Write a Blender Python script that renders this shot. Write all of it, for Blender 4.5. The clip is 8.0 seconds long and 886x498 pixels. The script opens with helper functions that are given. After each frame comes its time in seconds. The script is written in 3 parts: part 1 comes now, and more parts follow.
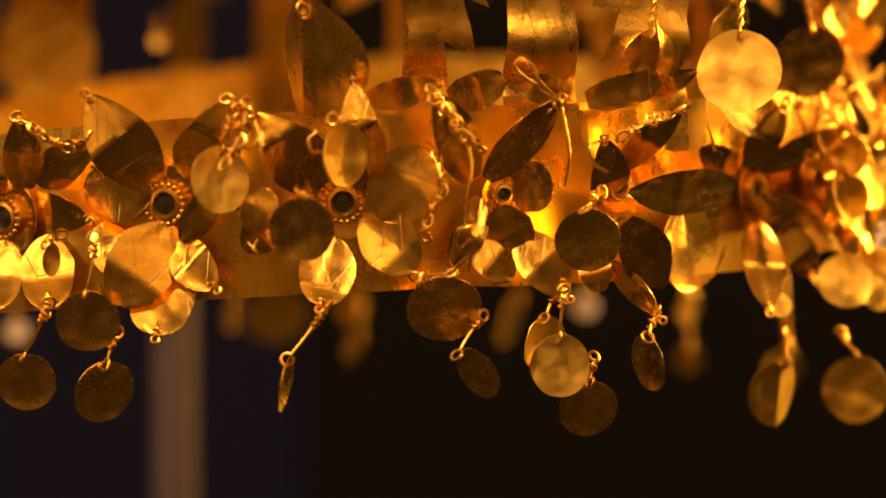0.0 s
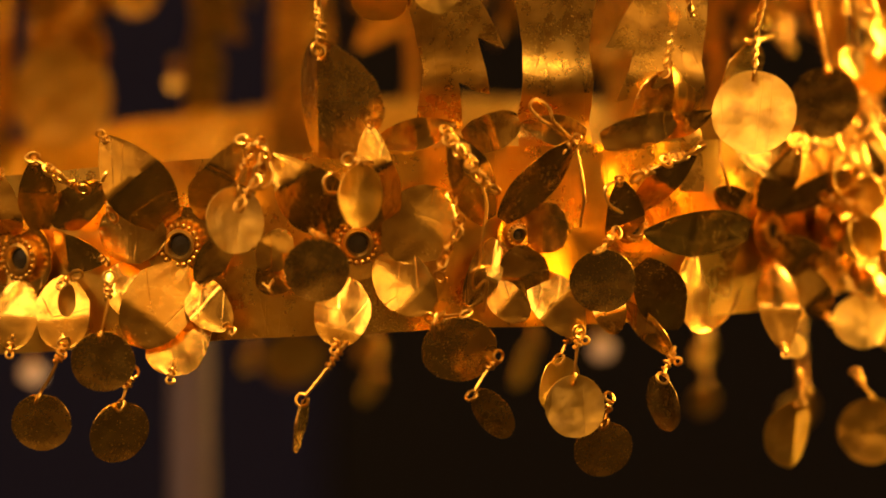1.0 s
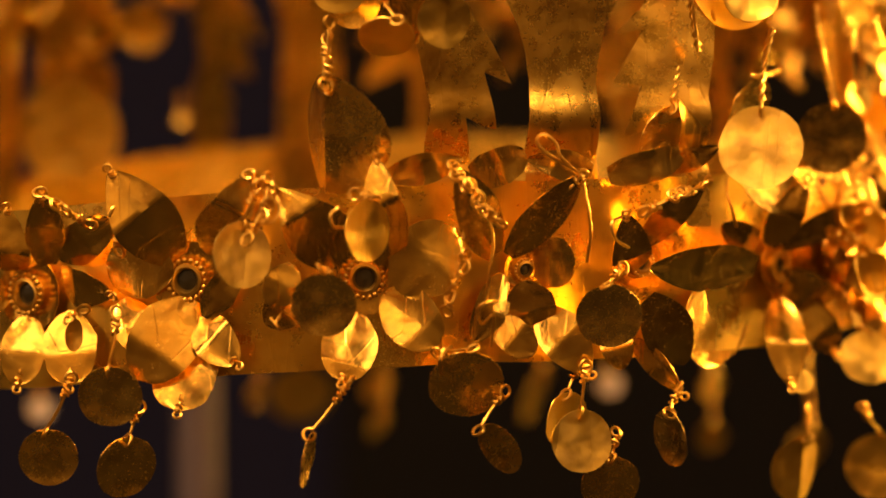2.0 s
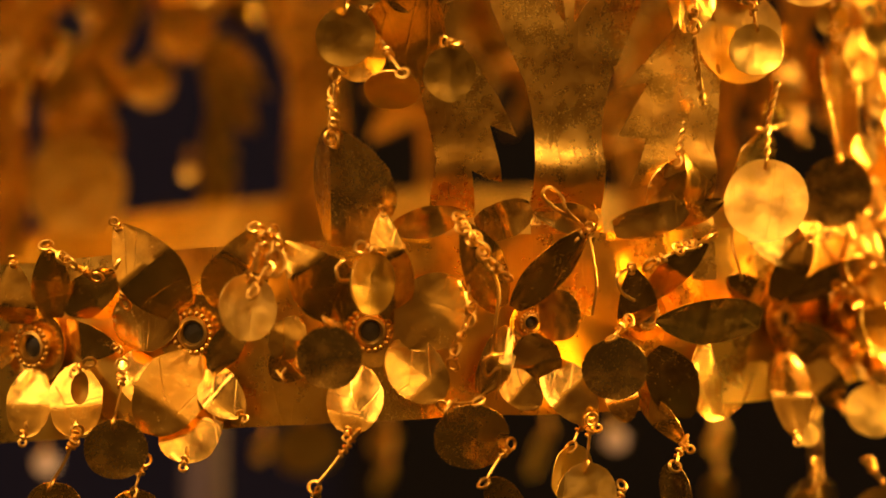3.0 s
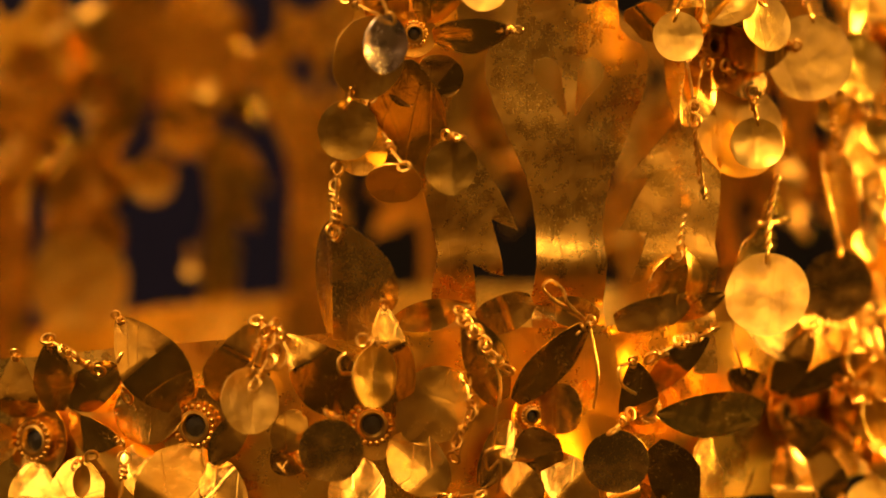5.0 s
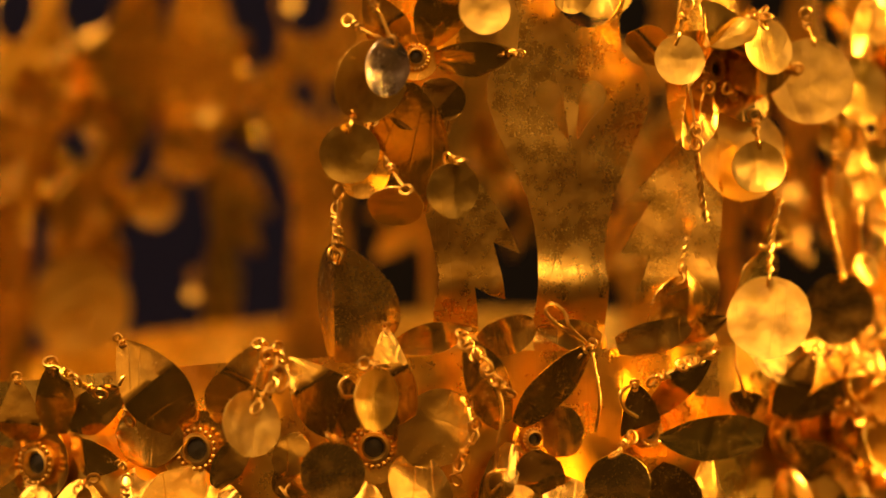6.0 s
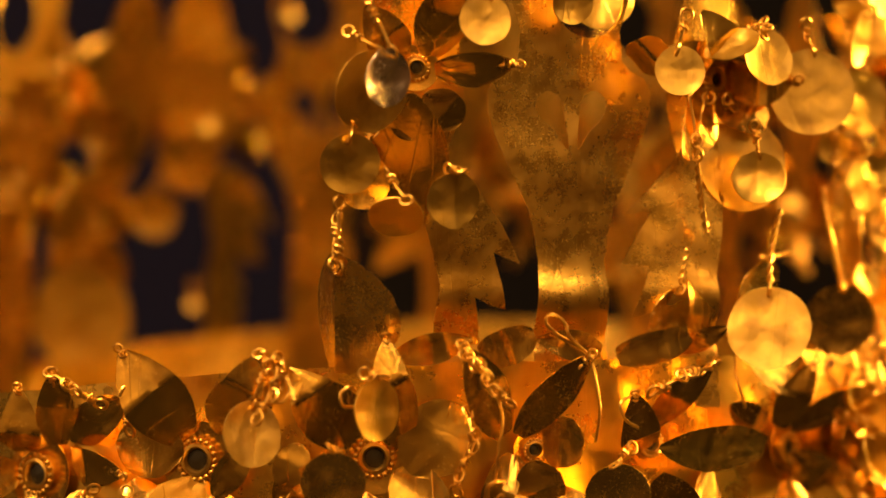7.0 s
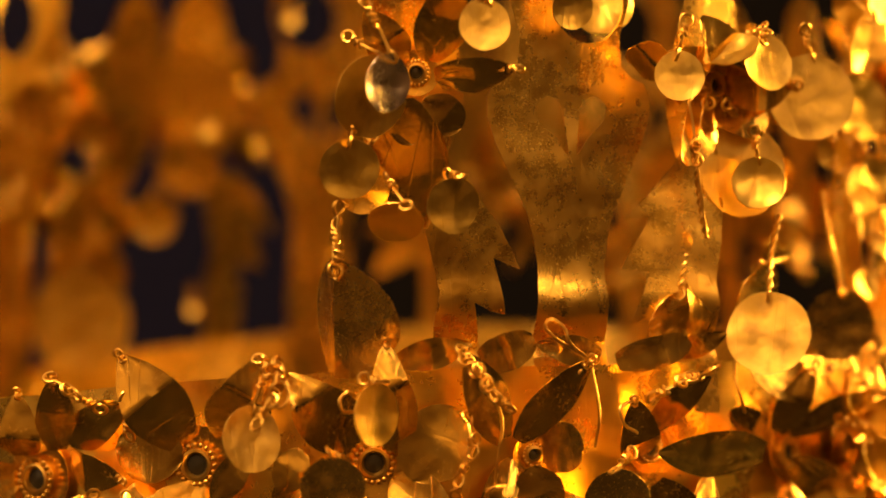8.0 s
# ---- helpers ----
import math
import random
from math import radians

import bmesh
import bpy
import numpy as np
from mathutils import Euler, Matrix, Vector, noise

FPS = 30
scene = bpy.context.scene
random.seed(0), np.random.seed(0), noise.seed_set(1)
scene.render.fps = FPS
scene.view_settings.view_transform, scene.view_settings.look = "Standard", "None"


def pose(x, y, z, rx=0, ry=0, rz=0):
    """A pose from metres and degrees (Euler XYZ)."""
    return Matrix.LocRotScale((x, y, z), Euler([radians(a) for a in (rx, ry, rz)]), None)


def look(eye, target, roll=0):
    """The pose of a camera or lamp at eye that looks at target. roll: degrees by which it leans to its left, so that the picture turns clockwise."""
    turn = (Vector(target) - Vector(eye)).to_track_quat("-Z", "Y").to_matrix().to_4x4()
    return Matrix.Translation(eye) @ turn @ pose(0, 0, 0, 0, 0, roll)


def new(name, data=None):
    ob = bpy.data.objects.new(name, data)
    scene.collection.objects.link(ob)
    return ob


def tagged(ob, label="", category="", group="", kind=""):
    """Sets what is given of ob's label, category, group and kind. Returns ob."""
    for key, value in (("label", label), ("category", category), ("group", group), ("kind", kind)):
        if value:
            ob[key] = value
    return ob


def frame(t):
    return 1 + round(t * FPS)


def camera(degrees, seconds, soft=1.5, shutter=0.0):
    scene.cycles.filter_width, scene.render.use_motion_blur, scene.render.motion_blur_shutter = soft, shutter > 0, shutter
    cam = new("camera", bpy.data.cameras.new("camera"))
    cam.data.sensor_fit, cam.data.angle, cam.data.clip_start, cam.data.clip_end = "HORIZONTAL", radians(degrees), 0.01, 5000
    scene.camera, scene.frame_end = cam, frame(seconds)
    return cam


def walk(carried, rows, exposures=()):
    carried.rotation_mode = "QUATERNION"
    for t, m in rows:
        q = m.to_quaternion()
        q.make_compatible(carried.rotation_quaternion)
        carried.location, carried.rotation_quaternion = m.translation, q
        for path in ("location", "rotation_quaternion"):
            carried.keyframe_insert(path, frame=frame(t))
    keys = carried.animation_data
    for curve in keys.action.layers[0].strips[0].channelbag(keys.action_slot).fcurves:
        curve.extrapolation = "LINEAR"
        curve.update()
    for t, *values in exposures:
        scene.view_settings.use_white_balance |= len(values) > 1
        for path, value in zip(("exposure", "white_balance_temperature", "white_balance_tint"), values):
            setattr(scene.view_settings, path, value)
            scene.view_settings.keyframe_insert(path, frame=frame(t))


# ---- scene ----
cam = camera(12.0, 8.0, 1.7)
# seconds, place, degrees of pitch, yaw and roll
ROWS = [
    (0, -0.00000, -0.671, 1.238, -5.2, -0.000, -0),
    (0.5, 0.00046, -0.6713, 1.2376, -4.918, 0.148, 0.004),
    (1, 0.00086, -0.6716, 1.2371, -4.565, 0.277, 0.008),
    (1.5, 0.00106, -0.6718, 1.2367, -4.313, 0.341, 0.005),
    (3, 0.00158, -0.6728, 1.2351, -3.193, 0.509, 0.009),
    (3.5, 0.00161, -0.6733, 1.2344, -2.721, 0.518, -0.002),
    (4, 0.00166, -0.6736, 1.2338, -2.317, 0.533, 0.014),
    (4.5, 0.00165, -0.6739, 1.2333, -1.993, 0.530, 0.003),
    (6, 0.00177, -0.6745, 1.2324, -1.372, 0.570, 0.002),
    (6.5, 0.00183, -0.6746, 1.2323, -1.275, 0.588, -0.011),
    (7, 0.00180, -0.6746, 1.2322, -1.212, 0.578, -0.007),
    (7.5, 0.00180, -0.6747, 1.2321, -1.17, 0.578, -0.009),
    (8, 0.00177, -0.6747, 1.2321, -1.134, 0.570, -0.017),
]
walk(cam, [(t, pose(x, y, z, 90 + pitch, roll, yaw)) for t, x, y, z, pitch, yaw, roll in ROWS])
# a long lens with a wide stop: only the near side of the crown is sharp
cam.data.dof.use_dof = True
cam.data.dof.focus_distance = 0.672
cam.data.dof.aperture_fstop = 9.0
scene.view_settings.exposure = 0.06

# ---- light: warm spots in the top of the showcase, added fill lamps, a dim gallery round it ----
world = bpy.data.worlds.new("gallery_dark")
scene.world = world
world.use_nodes = True
world.node_tree.nodes["Background"].inputs[0].default_value = (0.10, 0.08, 0.12, 1)
world.node_tree.nodes["Background"].inputs[1].default_value = 0.05


def spot(name, eye, target, watts, degrees, radius, colour):
    data = bpy.data.lights.new(name, "SPOT")
    data.energy, data.spot_size, data.spot_blend, data.shadow_soft_size, data.color = watts, radians(degrees), 0.5, radius, colour
    ob = new(name, data)
    ob.matrix_world = look(eye, target)
    return ob


def lamp(name, eye, target, watts, size, colour, size_y, spread=180):
    data = bpy.data.lights.new(name, "AREA")
    data.spread = radians(spread)
    data.energy, data.shape, data.size, data.size_y, data.color = watts, "RECTANGLE", size, size_y, colour
    ob = new(name, data)
    ob.matrix_world = look(eye, target)
    return ob


WARM = (1.0, 0.525, 0.20)
# lit diffuser in the showcase's top, two spots for sparkle; narrow side panels are added fill
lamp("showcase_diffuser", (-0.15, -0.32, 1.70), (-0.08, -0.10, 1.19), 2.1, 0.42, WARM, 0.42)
lamp("side_fill_light", (0.50, 0.29, 1.33), (0.07, 0.02, 1.20), 0.85, 0.20, (1.0, 0.50, 0.10), 0.30, 40)
lamp("side_fill_light", (-0.58, -0.14, 1.62), (-0.07, 0.0, 1.19), 1.5, 0.30, WARM, 0.30)
lamp("side_fill_light", (-0.60, -0.29, 1.34), (-0.07, 0.01, 1.19), 0.35, 0.20, WARM, 0.20)
lamp("side_fill_light", (0.44, -0.40, 1.59), (0.03, 0.0, 1.21), 0.75, 0.22, WARM, 0.22)
# extra lamp added over the far side to brighten its inside
lamp("showcase_diffuser", (-0.04, 0.16, 1.74), (-0.04, 0.12, 1.19), 0.2, 0.30, WARM, 0.16)
spot("showcase_spot", (-0.12, -0.16, 1.70), (-0.03, 0.0, 1.19), 13.0, 24, 0.02, WARM)
# unseen lamps added to light the far wall behind the visitor, which the gold reflects
lamp("wall_fill_light", (-0.9, -2.15, 2.62), (-0.9, -2.6, 1.4), 14.0, 1.4, (1.0, 0.47, 0.12), 0.16)
lamp("wall_fill_light", (0.9, -2.15, 2.62), (0.9, -2.6, 1.4), 14.0, 1.4, (1.0, 0.47, 0.12), 0.16)


# ---- materials ----
def material(name):
    m = bpy.data.materials.new(name)
    m.use_nodes = True
    n, l = m.node_tree.nodes, m.node_tree.links
    return m, n, l, n["Principled BSDF"]


def gold(name, light, dark, rough, relief=0.25, spots=0.5, dust=0.13):
    """Beaten sheet gold: streaky polish, dull toned patches, fine scratches and dents."""
    m, n, l, b = material(name)
    co = n.new("ShaderNodeTexCoord")
    info = n.new("ShaderNodeObjectInfo")
    shift = n.new("ShaderNodeVectorMath")
    shift.operation = "ADD"
    l.new(co.outputs["Object"], shift.inputs[0])
    spread = n.new("ShaderNodeVectorMath")
    spread.operation = "SCALE"
    spread.inputs[0].default_value = (3.1, 1.7, 2.3)
    l.new(info.outputs["Random"], spread.inputs["Scale"])
    l.new(spread.outputs[0], shift.inputs[1])

    def cloud(scale, detail, stretch=(1, 1, 1)):
        mapping = n.new("ShaderNodeMapping")
        mapping.inputs["Scale"].default_value = stretch
        l.new(shift.outputs[0], mapping.inputs[0])
        t = n.new("ShaderNodeTexNoise")
        t.inputs["Scale"].default_value, t.inputs["Detail"].default_value = scale, detail
        l.new(mapping.outputs[0], t.inputs["Vector"])
        return t.outputs["Fac"]

    def ramp(source, a, b_, lo, hi):
        r = n.new("ShaderNodeMapRange")
        r.inputs["From Min"].default_value, r.inputs["From Max"].default_value = a, b_
        r.inputs["To Min"].default_value, r.inputs["To Max"].default_value = lo, hi
        l.new(source, r.inputs["Value"])
        return r.outputs[0]

    patches, grain, streaks, pits = cloud(110, 3), cloud(1500, 3), cloud(900, 3, (1, 1, 0.10)), cloud(240, 6)
    mix = n.new("ShaderNodeMix")
    mix.data_type = "RGBA"
    mix.inputs["A"].default_value, mix.inputs["B"].default_value = (*light, 1), (*dark, 1)
    l.new(ramp(patches, 0.35, 0.72, 0.0, 1.0), mix.inputs["Factor"])
    tarnish = n.new("ShaderNodeMix")
    tarnish.data_type = "RGBA"
    tarnish.inputs["B"].default_value = (0.45, 0.22, 0.05, 1)
    l.new(mix.outputs["Result"], tarnish.inputs["A"])
    l.new(ramp(pits, 0.54, 0.72, 0.0, spots), tarnish.inputs["Factor"])
    # a thin, broken film of dust: paler, dull and only half metallic
    film = ramp(cloud(420, 9), 0.34, 0.76, 0.0, 1.0)
    fleck = ramp(cloud(2600, 4), 0.60, 0.72, 0.0, 1.0)
    cover = n.new("ShaderNodeMath")
    cover.operation = "MULTIPLY_ADD"
    cover.use_clamp = True
    cover.inputs[1].default_value = dust
    l.new(film, cover.inputs[0])
    part_fleck = n.new("ShaderNodeMath")
    part_fleck.operation = "MULTIPLY"
    part_fleck.inputs[1].default_value = dust * 1.6
    l.new(fleck, part_fleck.inputs[0])
    l.new(part_fleck.outputs[0], cover.inputs[2])
    dusted = n.new("ShaderNodeMix")
    dusted.data_type = "RGBA"
    dusted.inputs["B"].default_value = (0.90, 0.64, 0.20, 1)
    l.new(tarnish.outputs["Result"], dusted.inputs["A"])
    l.new(cover.outputs[0], dusted.inputs["Factor"])
    l.new(dusted.outputs["Result"], b.inputs["Base Color"])
    l.new(ramp(cover.outputs[0], 0.0, 1.0, 1.0, 0.45), b.inputs["Metallic"])
    add = n.new("ShaderNodeMath")
    add.operation = "ADD"
    l.new(ramp(patches, 0.3, 0.7, rough - 0.025, rough + 0.05), add.inputs[0])
    l.new(ramp(grain, 0.3, 0.7, -0.012, 0.02), add.inputs[1])
    dull = n.new("ShaderNodeMath")
    dull.operation = "MULTIPLY_ADD"
    dull.inputs[1].default_value = 0.35
    l.new(cover.outputs[0], dull.inputs[0])
    l.new(add.outputs[0], dull.inputs[2])
    l.new(dull.outputs[0], b.inputs["Roughness"])
    height = n.new("ShaderNodeMath")
    height.operation = "MULTIPLY_ADD"
    height.inputs[1].default_value = 0.14
    l.new(streaks, height.inputs[0])
    l.new(patches, height.inputs[2])
    dusty = n.new("ShaderNodeMath")
    dusty.operation = "MULTIPLY_ADD"
    dusty.inputs[1].default_value = 0.07
    l.new(grain, dusty.inputs[0])
    l.new(height.outputs[0], dusty.inputs[2])
    height = dusty
    scratch = None
    for turn, scale in ((0.5, 95.0), (-0.9, 130.0)):
        mapping = n.new("ShaderNodeMapping")
        mapping.inputs["Rotation"].default_value = (turn, turn * 1.3, turn * 0.7)
        mapping.inputs["Scale"].default_value = (1.0, 1.0, 0.07)
        l.new(shift.outputs[0], mapping.inputs[0])
        cells = n.new("ShaderNodeTexVoronoi")
        cells.feature = "DISTANCE_TO_EDGE"
        cells.inputs["Scale"].default_value = scale
        l.new(mapping.outputs[0], cells.inputs["Vector"])
        line = ramp(cells.outputs["Distance"], 0.0, 0.012, -0.08, 0.0)
        if scratch:
            both = n.new("ShaderNodeMath")
            l.new(scratch, both.inputs[0])
            l.new(line, both.inputs[1])
            scratch = both.outputs[0]
        else:
            scratch = line
    worn = n.new("ShaderNodeMath")
    l.new(height.outputs[0], worn.inputs[0])
    l.new(scratch, worn.inputs[1])
    bump = n.new("ShaderNodeBump")
    bump.inputs["Strength"].default_value, bump.inputs["Distance"].default_value = relief, 0.0006
    l.new(worn.outputs[0], bump.inputs["Height"])
    l.new(bump.outputs[0], b.inputs["Normal"])
    return m


def plain(name, colour, rough, scale, amount, metal=0.0):
    m, n, l, b = material(name)
    co = n.new("ShaderNodeTexCoord")
    t = n.new("ShaderNodeTexNoise")
    t.inputs["Scale"].default_value, t.inputs["Detail"].default_value = scale, 6
    l.new(co.outputs["Object"], t.inputs["Vector"])
    mix = n.new("ShaderNodeMix")
    mix.data_type = "RGBA"
    mix.inputs["A"].default_value = (*[c * (1 - amount) for c in colour], 1)
    mix.inputs["B"].default_value = (*[min(1, c * (1 + amount)) for c in colour], 1)
    l.new(t.outputs["Fac"], mix.inputs["Factor"])
    l.new(mix.outputs["Result"], b.inputs["Base Color"])
    b.inputs["Roughness"].default_value, b.inputs["Metallic"].default_value = rough, metal
    bump = n.new("ShaderNodeBump")
    bump.inputs["Strength"].default_value, bump.inputs["Distance"].default_value = 0.15, 0.001
    l.new(t.outputs["Fac"], bump.inputs["Height"])
    l.new(bump.outputs[0], b.inputs["Normal"])
    return m


GOLD_BAND = gold("band_gold", (1.0, 0.71, 0.13), (0.88, 0.54, 0.07), 0.25, 0.35, 0.35)
GOLD_PETAL = gold("petal_gold", (1.0, 0.71, 0.15), (0.84, 0.50, 0.07), 0.18, 0.42, 0.55)
GOLD_DISC = gold("disc_gold", (1.0, 0.72, 0.13), (0.88, 0.57, 0.08), 0.31, 0.55, 0.45, 0.25)
GOLD_DARK = gold("polished_disc_gold", (1.0, 0.72, 0.17), (0.88, 0.58, 0.11), 0.22, 0.40, 0.45)
GOLD_MATTE = gold("matte_disc_gold", (0.96, 0.70, 0.15), (0.80, 0.54, 0.09), 0.42, 0.7, 0.5, 0.35)
SILVERY = gold("pale_foil", (0.95, 0.86, 0.76), (0.8, 0.68, 0.55), 0.2, 0.4, 0.2)
GOLD_TREE = gold("tree_gold", (1.0, 0.70, 0.13), (0.86, 0.52, 0.08), 0.24, 0.48, 0.40, 0.2)
GOLD_WIRE = gold("wire_gold", (0.97, 0.66, 0.15), (0.86, 0.52, 0.09), 0.30, 0.06, 0.1, 0.05)
STONE = plain("dark_stone", (0.035, 0.03, 0.018), 0.45, 900, 0.4)
PALE = plain("pale_stone", (0.75, 0.68, 0.70), 0.2, 500, 0.2)
NAVY = plain("navy_cloth", (0.011, 0.016, 0.085), 0.9, 1500, 0.3)
BROWN = plain("brown_cloth", (0.0055, 0.0065, 0.012), 0.9, 1500, 0.3)
PLINTH = plain("plinth_cloth", (0.012, 0.0075, 0.0045), 0.9, 900, 0.3)
STEEL = plain("mount_metal", (0.16, 0.14, 0.21), 0.5, 200, 0.15, 0.2)
# paler than the other walls, to throw more light back at the gold
REFLECT_WALL = plain("reflector_plaster", (0.45, 0.38, 0.30), 0.8, 3, 0.2)
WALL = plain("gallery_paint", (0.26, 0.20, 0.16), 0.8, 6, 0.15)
FLOOR = plain("gallery_floor", (0.14, 0.055, 0.022), 0.6, 4, 0.3)

# ---- mesh tools (crown sizes are in millimetres, z above the showcase floor at 1000) ----
MM = 0.001
AX, AY, RAD = -20.0, 85.0, 90.0
BAND_TOP, BAND_LOW = 1200.0, 1171.0


def sag(x):
    """The crown sits a little askew: its band dips towards one side."""
    return -0.0008 * min(max(10.0 - x, 0.0), 95.0) ** 2


def axes(theta):
    """Tangent, up and outward directions of the band at an angle from its front, and the place on it at height 0."""
    a = radians(theta)
    out = Vector((math.sin(a), -math.cos(a), 0))
    tan = Vector((math.cos(a), math.sin(a), 0))
    return tan, Vector((0, 0, 1)), out, Vector((AX, AY, 0)) + RAD * out


def on_band(theta, a, z, proud):
    t, u, o, p = axes(theta)
    return p + t * a + u * z + o * proud


def link(name, bm, mat, parent=None, label="", smooth=True):
    me = bpy.data.meshes.new(name)
    bmesh.ops.recalc_face_normals(bm, faces=bm.faces)
    for f in bm.faces:
        f.smooth = smooth
    for e in bm.edges:
        if len(e.link_faces) == 2 and e.calc_face_angle(0.0) > 0.75:
            e.smooth = False
    bm.to_mesh(me)
    bm.free()
    me.materials.append(mat)
    ob = new(name, me)
    if parent:
        ob.parent = parent
    if label:
        ob["label"] = label
    return ob


def holder(name, place, label, category, group="", kind=""):
    ob = new(name)
    ob.location = Vector(place) * MM
    ob.empty_display_size = 0.004
    return tagged(ob, label, category, group, kind)


def seat(ob, parent):
    """Put a mesh made in crown millimetres under its holder, with its own origin at its middle."""
    me = ob.data
    middle = sum((v.co for v in me.vertices), Vector()) / len(me.vertices)
    me.transform(Matrix.Scale(MM, 4) @ Matrix.Translation(-middle))
    base = parent.matrix_basis.translation if parent else Vector()
    up = parent.parent if parent else None
    while up:
        base = base + up.matrix_basis.translation
        up = up.parent
    ob.location = middle * MM - base
    ob.parent = parent
    return ob


def sheet(rows, thick, closed=False, fill=False):
    """A bent sheet from rows of points, with thickness and a rim."""
    bm = bmesh.new()
    nu, nv = len(rows), len(rows[0])
    P = [[Vector(p) for p in r] for r in rows]

    def normal(i, j):
        i0, i1 = max(i - 1, 0), min(i + 1, nu - 1)
        j0, j1 = ((j - 1) % nv, (j + 1) % nv) if closed else (max(j - 1, 0), min(j + 1, nv - 1))
        n = (P[i1][j] - P[i0][j]).cross(P[i][j1] - P[i][j0])
        return n.normalized() if n.length > 1e-9 else Vector((0, 0, 0))

    top = [[bm.verts.new(P[i][j] + normal(i, j) * thick / 2) for j in range(nv)] for i in range(nu)]
    low = [[bm.verts.new(P[i][j] - normal(i, j) * thick / 2) for j in range(nv)] for i in range(nu)]
    wrap = nv if closed else nv - 1
    for i in range(nu - 1):
        for j in range(wrap):
            k = (j + 1) % nv
            bm.faces.new((top[i][j], top[i + 1][j], top[i + 1][k], top[i][k]))
            bm.faces.new((low[i][j], low[i][k], low[i + 1][k], low[i + 1][j]))
    for j in range(wrap):
        k = (j + 1) % nv
        for i in ((nu - 1,) if fill else (0, nu - 1)):
            bm.faces.new((top[i][j], top[i][k], low[i][k], low[i][j]))
    if fill:
        bm.faces.new(top[0])
        bm.faces.new(low[0][::-1])
    if not closed:
        for i in range(nu - 1):
            for j in (0, nv - 1):
                bm.faces.new((top[i][j], top[i + 1][j], low[i + 1][j], low[i][j]))
    return bm


def tube(bm, points, r, sides=6):
    pts = [Vector(p) for p in points]
    rings = []
    side = Vector((0.31, 0.87, 0.38))
    for i, p in enumerate(pts):
        d = (pts[min(i + 1, len(pts) - 1)] - pts[max(i - 1, 0)]).normalized()
        side = (side - d * side.dot(d)).normalized()
        other = d.cross(side)
        rings.append([bm.verts.new(p + r * (math.cos(2 * math.pi * k / sides) * side + math.sin(2 * math.pi * k / sides) * other)) for k in range(sides)])
    for a, b in zip(rings, rings[1:]):
        for k in range(sides):
            bm.faces.new((a[k], a[(k + 1) % sides], b[(k + 1) % sides], b[k]))
    bm.faces.new(rings[0][::-1])
    bm.faces.new(rings[-1])




def strand(start, end, r, seed, loop_a=0.0, loop_b=1.0, across=None):
    """One wire from start to end: an eye at the start, a straight run, an eye at the end, then a few turns wound back round the run."""
    start, end = Vector(start), Vector(end)
    d = end - start
    length = max(d.length, 0.6)
    d = d.normalized() if d.length > 1e-6 else Vector((0, 0, 1))
    u = (across - d * across.dot(d)).normalized() if across else d.orthogonal().normalized()
    v = d.cross(u)
    rng = random.Random(seed)
    path = []
    if loop_a:
        path += [start - d * loop_a + loop_a * (math.cos(math.pi * 2 * k / 12) * d + math.sin(math.pi * 2 * k / 12) * u) for k in range(1, 13)]
    bend = Vector((rng.uniform(-1, 1), rng.uniform(-1, 1), 0)) * length * 0.05
    n = max(4, int(length))
    if length > 9.0:
        # a long wire is doubled: wound down to the end and back up
        n = int(length * 3)
        for back in (0, 1):
            for k in range(n + 1):
                q = (n - k if back else k) / n
                a = 2 * math.pi * length / 3.1 * q + math.pi * back
                path.append(start + d * (length * q) + bend * math.sin(math.pi * q) + r * 1.15 * (math.cos(a) * u + math.sin(a) * v))
        return path + [start + d * 0.3]
    path += [start + d * (length * k / n) + bend * math.sin(math.pi * k / n) for k in range(n)]
    if loop_b:
        path += [end + d * loop_b + loop_b * (-math.cos(math.pi * 2 * k / 12) * d + math.sin(math.pi * 2 * k / 12) * v) for k in range(0, 12)]
    turns = min(4, max(2, int(length / 2.2)))
    step = rng.uniform(0.8, 1.15)
    for k in range(turns * 9):
        s = k / 9
        a = 2 * math.pi * s
        rad = r * 2.0 * rng.uniform(0.92, 1.15)
        path.append(end - d * (0.1 + s * step) + bend * math.sin(math.pi * min(1, s * step / length)) + rad * (math.cos(a) * u + math.sin(a) * v))
    return path




def disc_rows(middle, right, up, radius, squash, dish, seed, fold=0.0):
    """Rings of points for a hand-cut disc: not quite round, a little dished, dented, or folded along its height."""
    n = right.cross(up)
    rows = []
    for i in range(9):
        s = max(i / 8, 0.02)
        row = []
        for j in range(36):
            a = 2 * math.pi * j / 36
            rr = radius * s * (1 + 0.035 * noise.noise(Vector((math.cos(a) * 1.6, math.sin(a) * 1.6, seed))) + 0.012 * noise.noise(Vector((math.cos(a) * 5, math.sin(a) * 5, seed))))
            x, y = rr * math.cos(a) * squash, rr * math.sin(a)
            h = dish * (s * s - 0.5) + 0.35 * noise.noise(Vector((x * 0.3, y * 0.3, seed * 3.7))) + 0.08 * noise.noise(Vector((x * 0.9, y * 0.9, seed * 2.7))) - fold * abs(x) * 0.6
            row.append(middle + right * x + up * y + n * h)
        rows.append(row)
    return rows


COUNT = {"seed": 0}


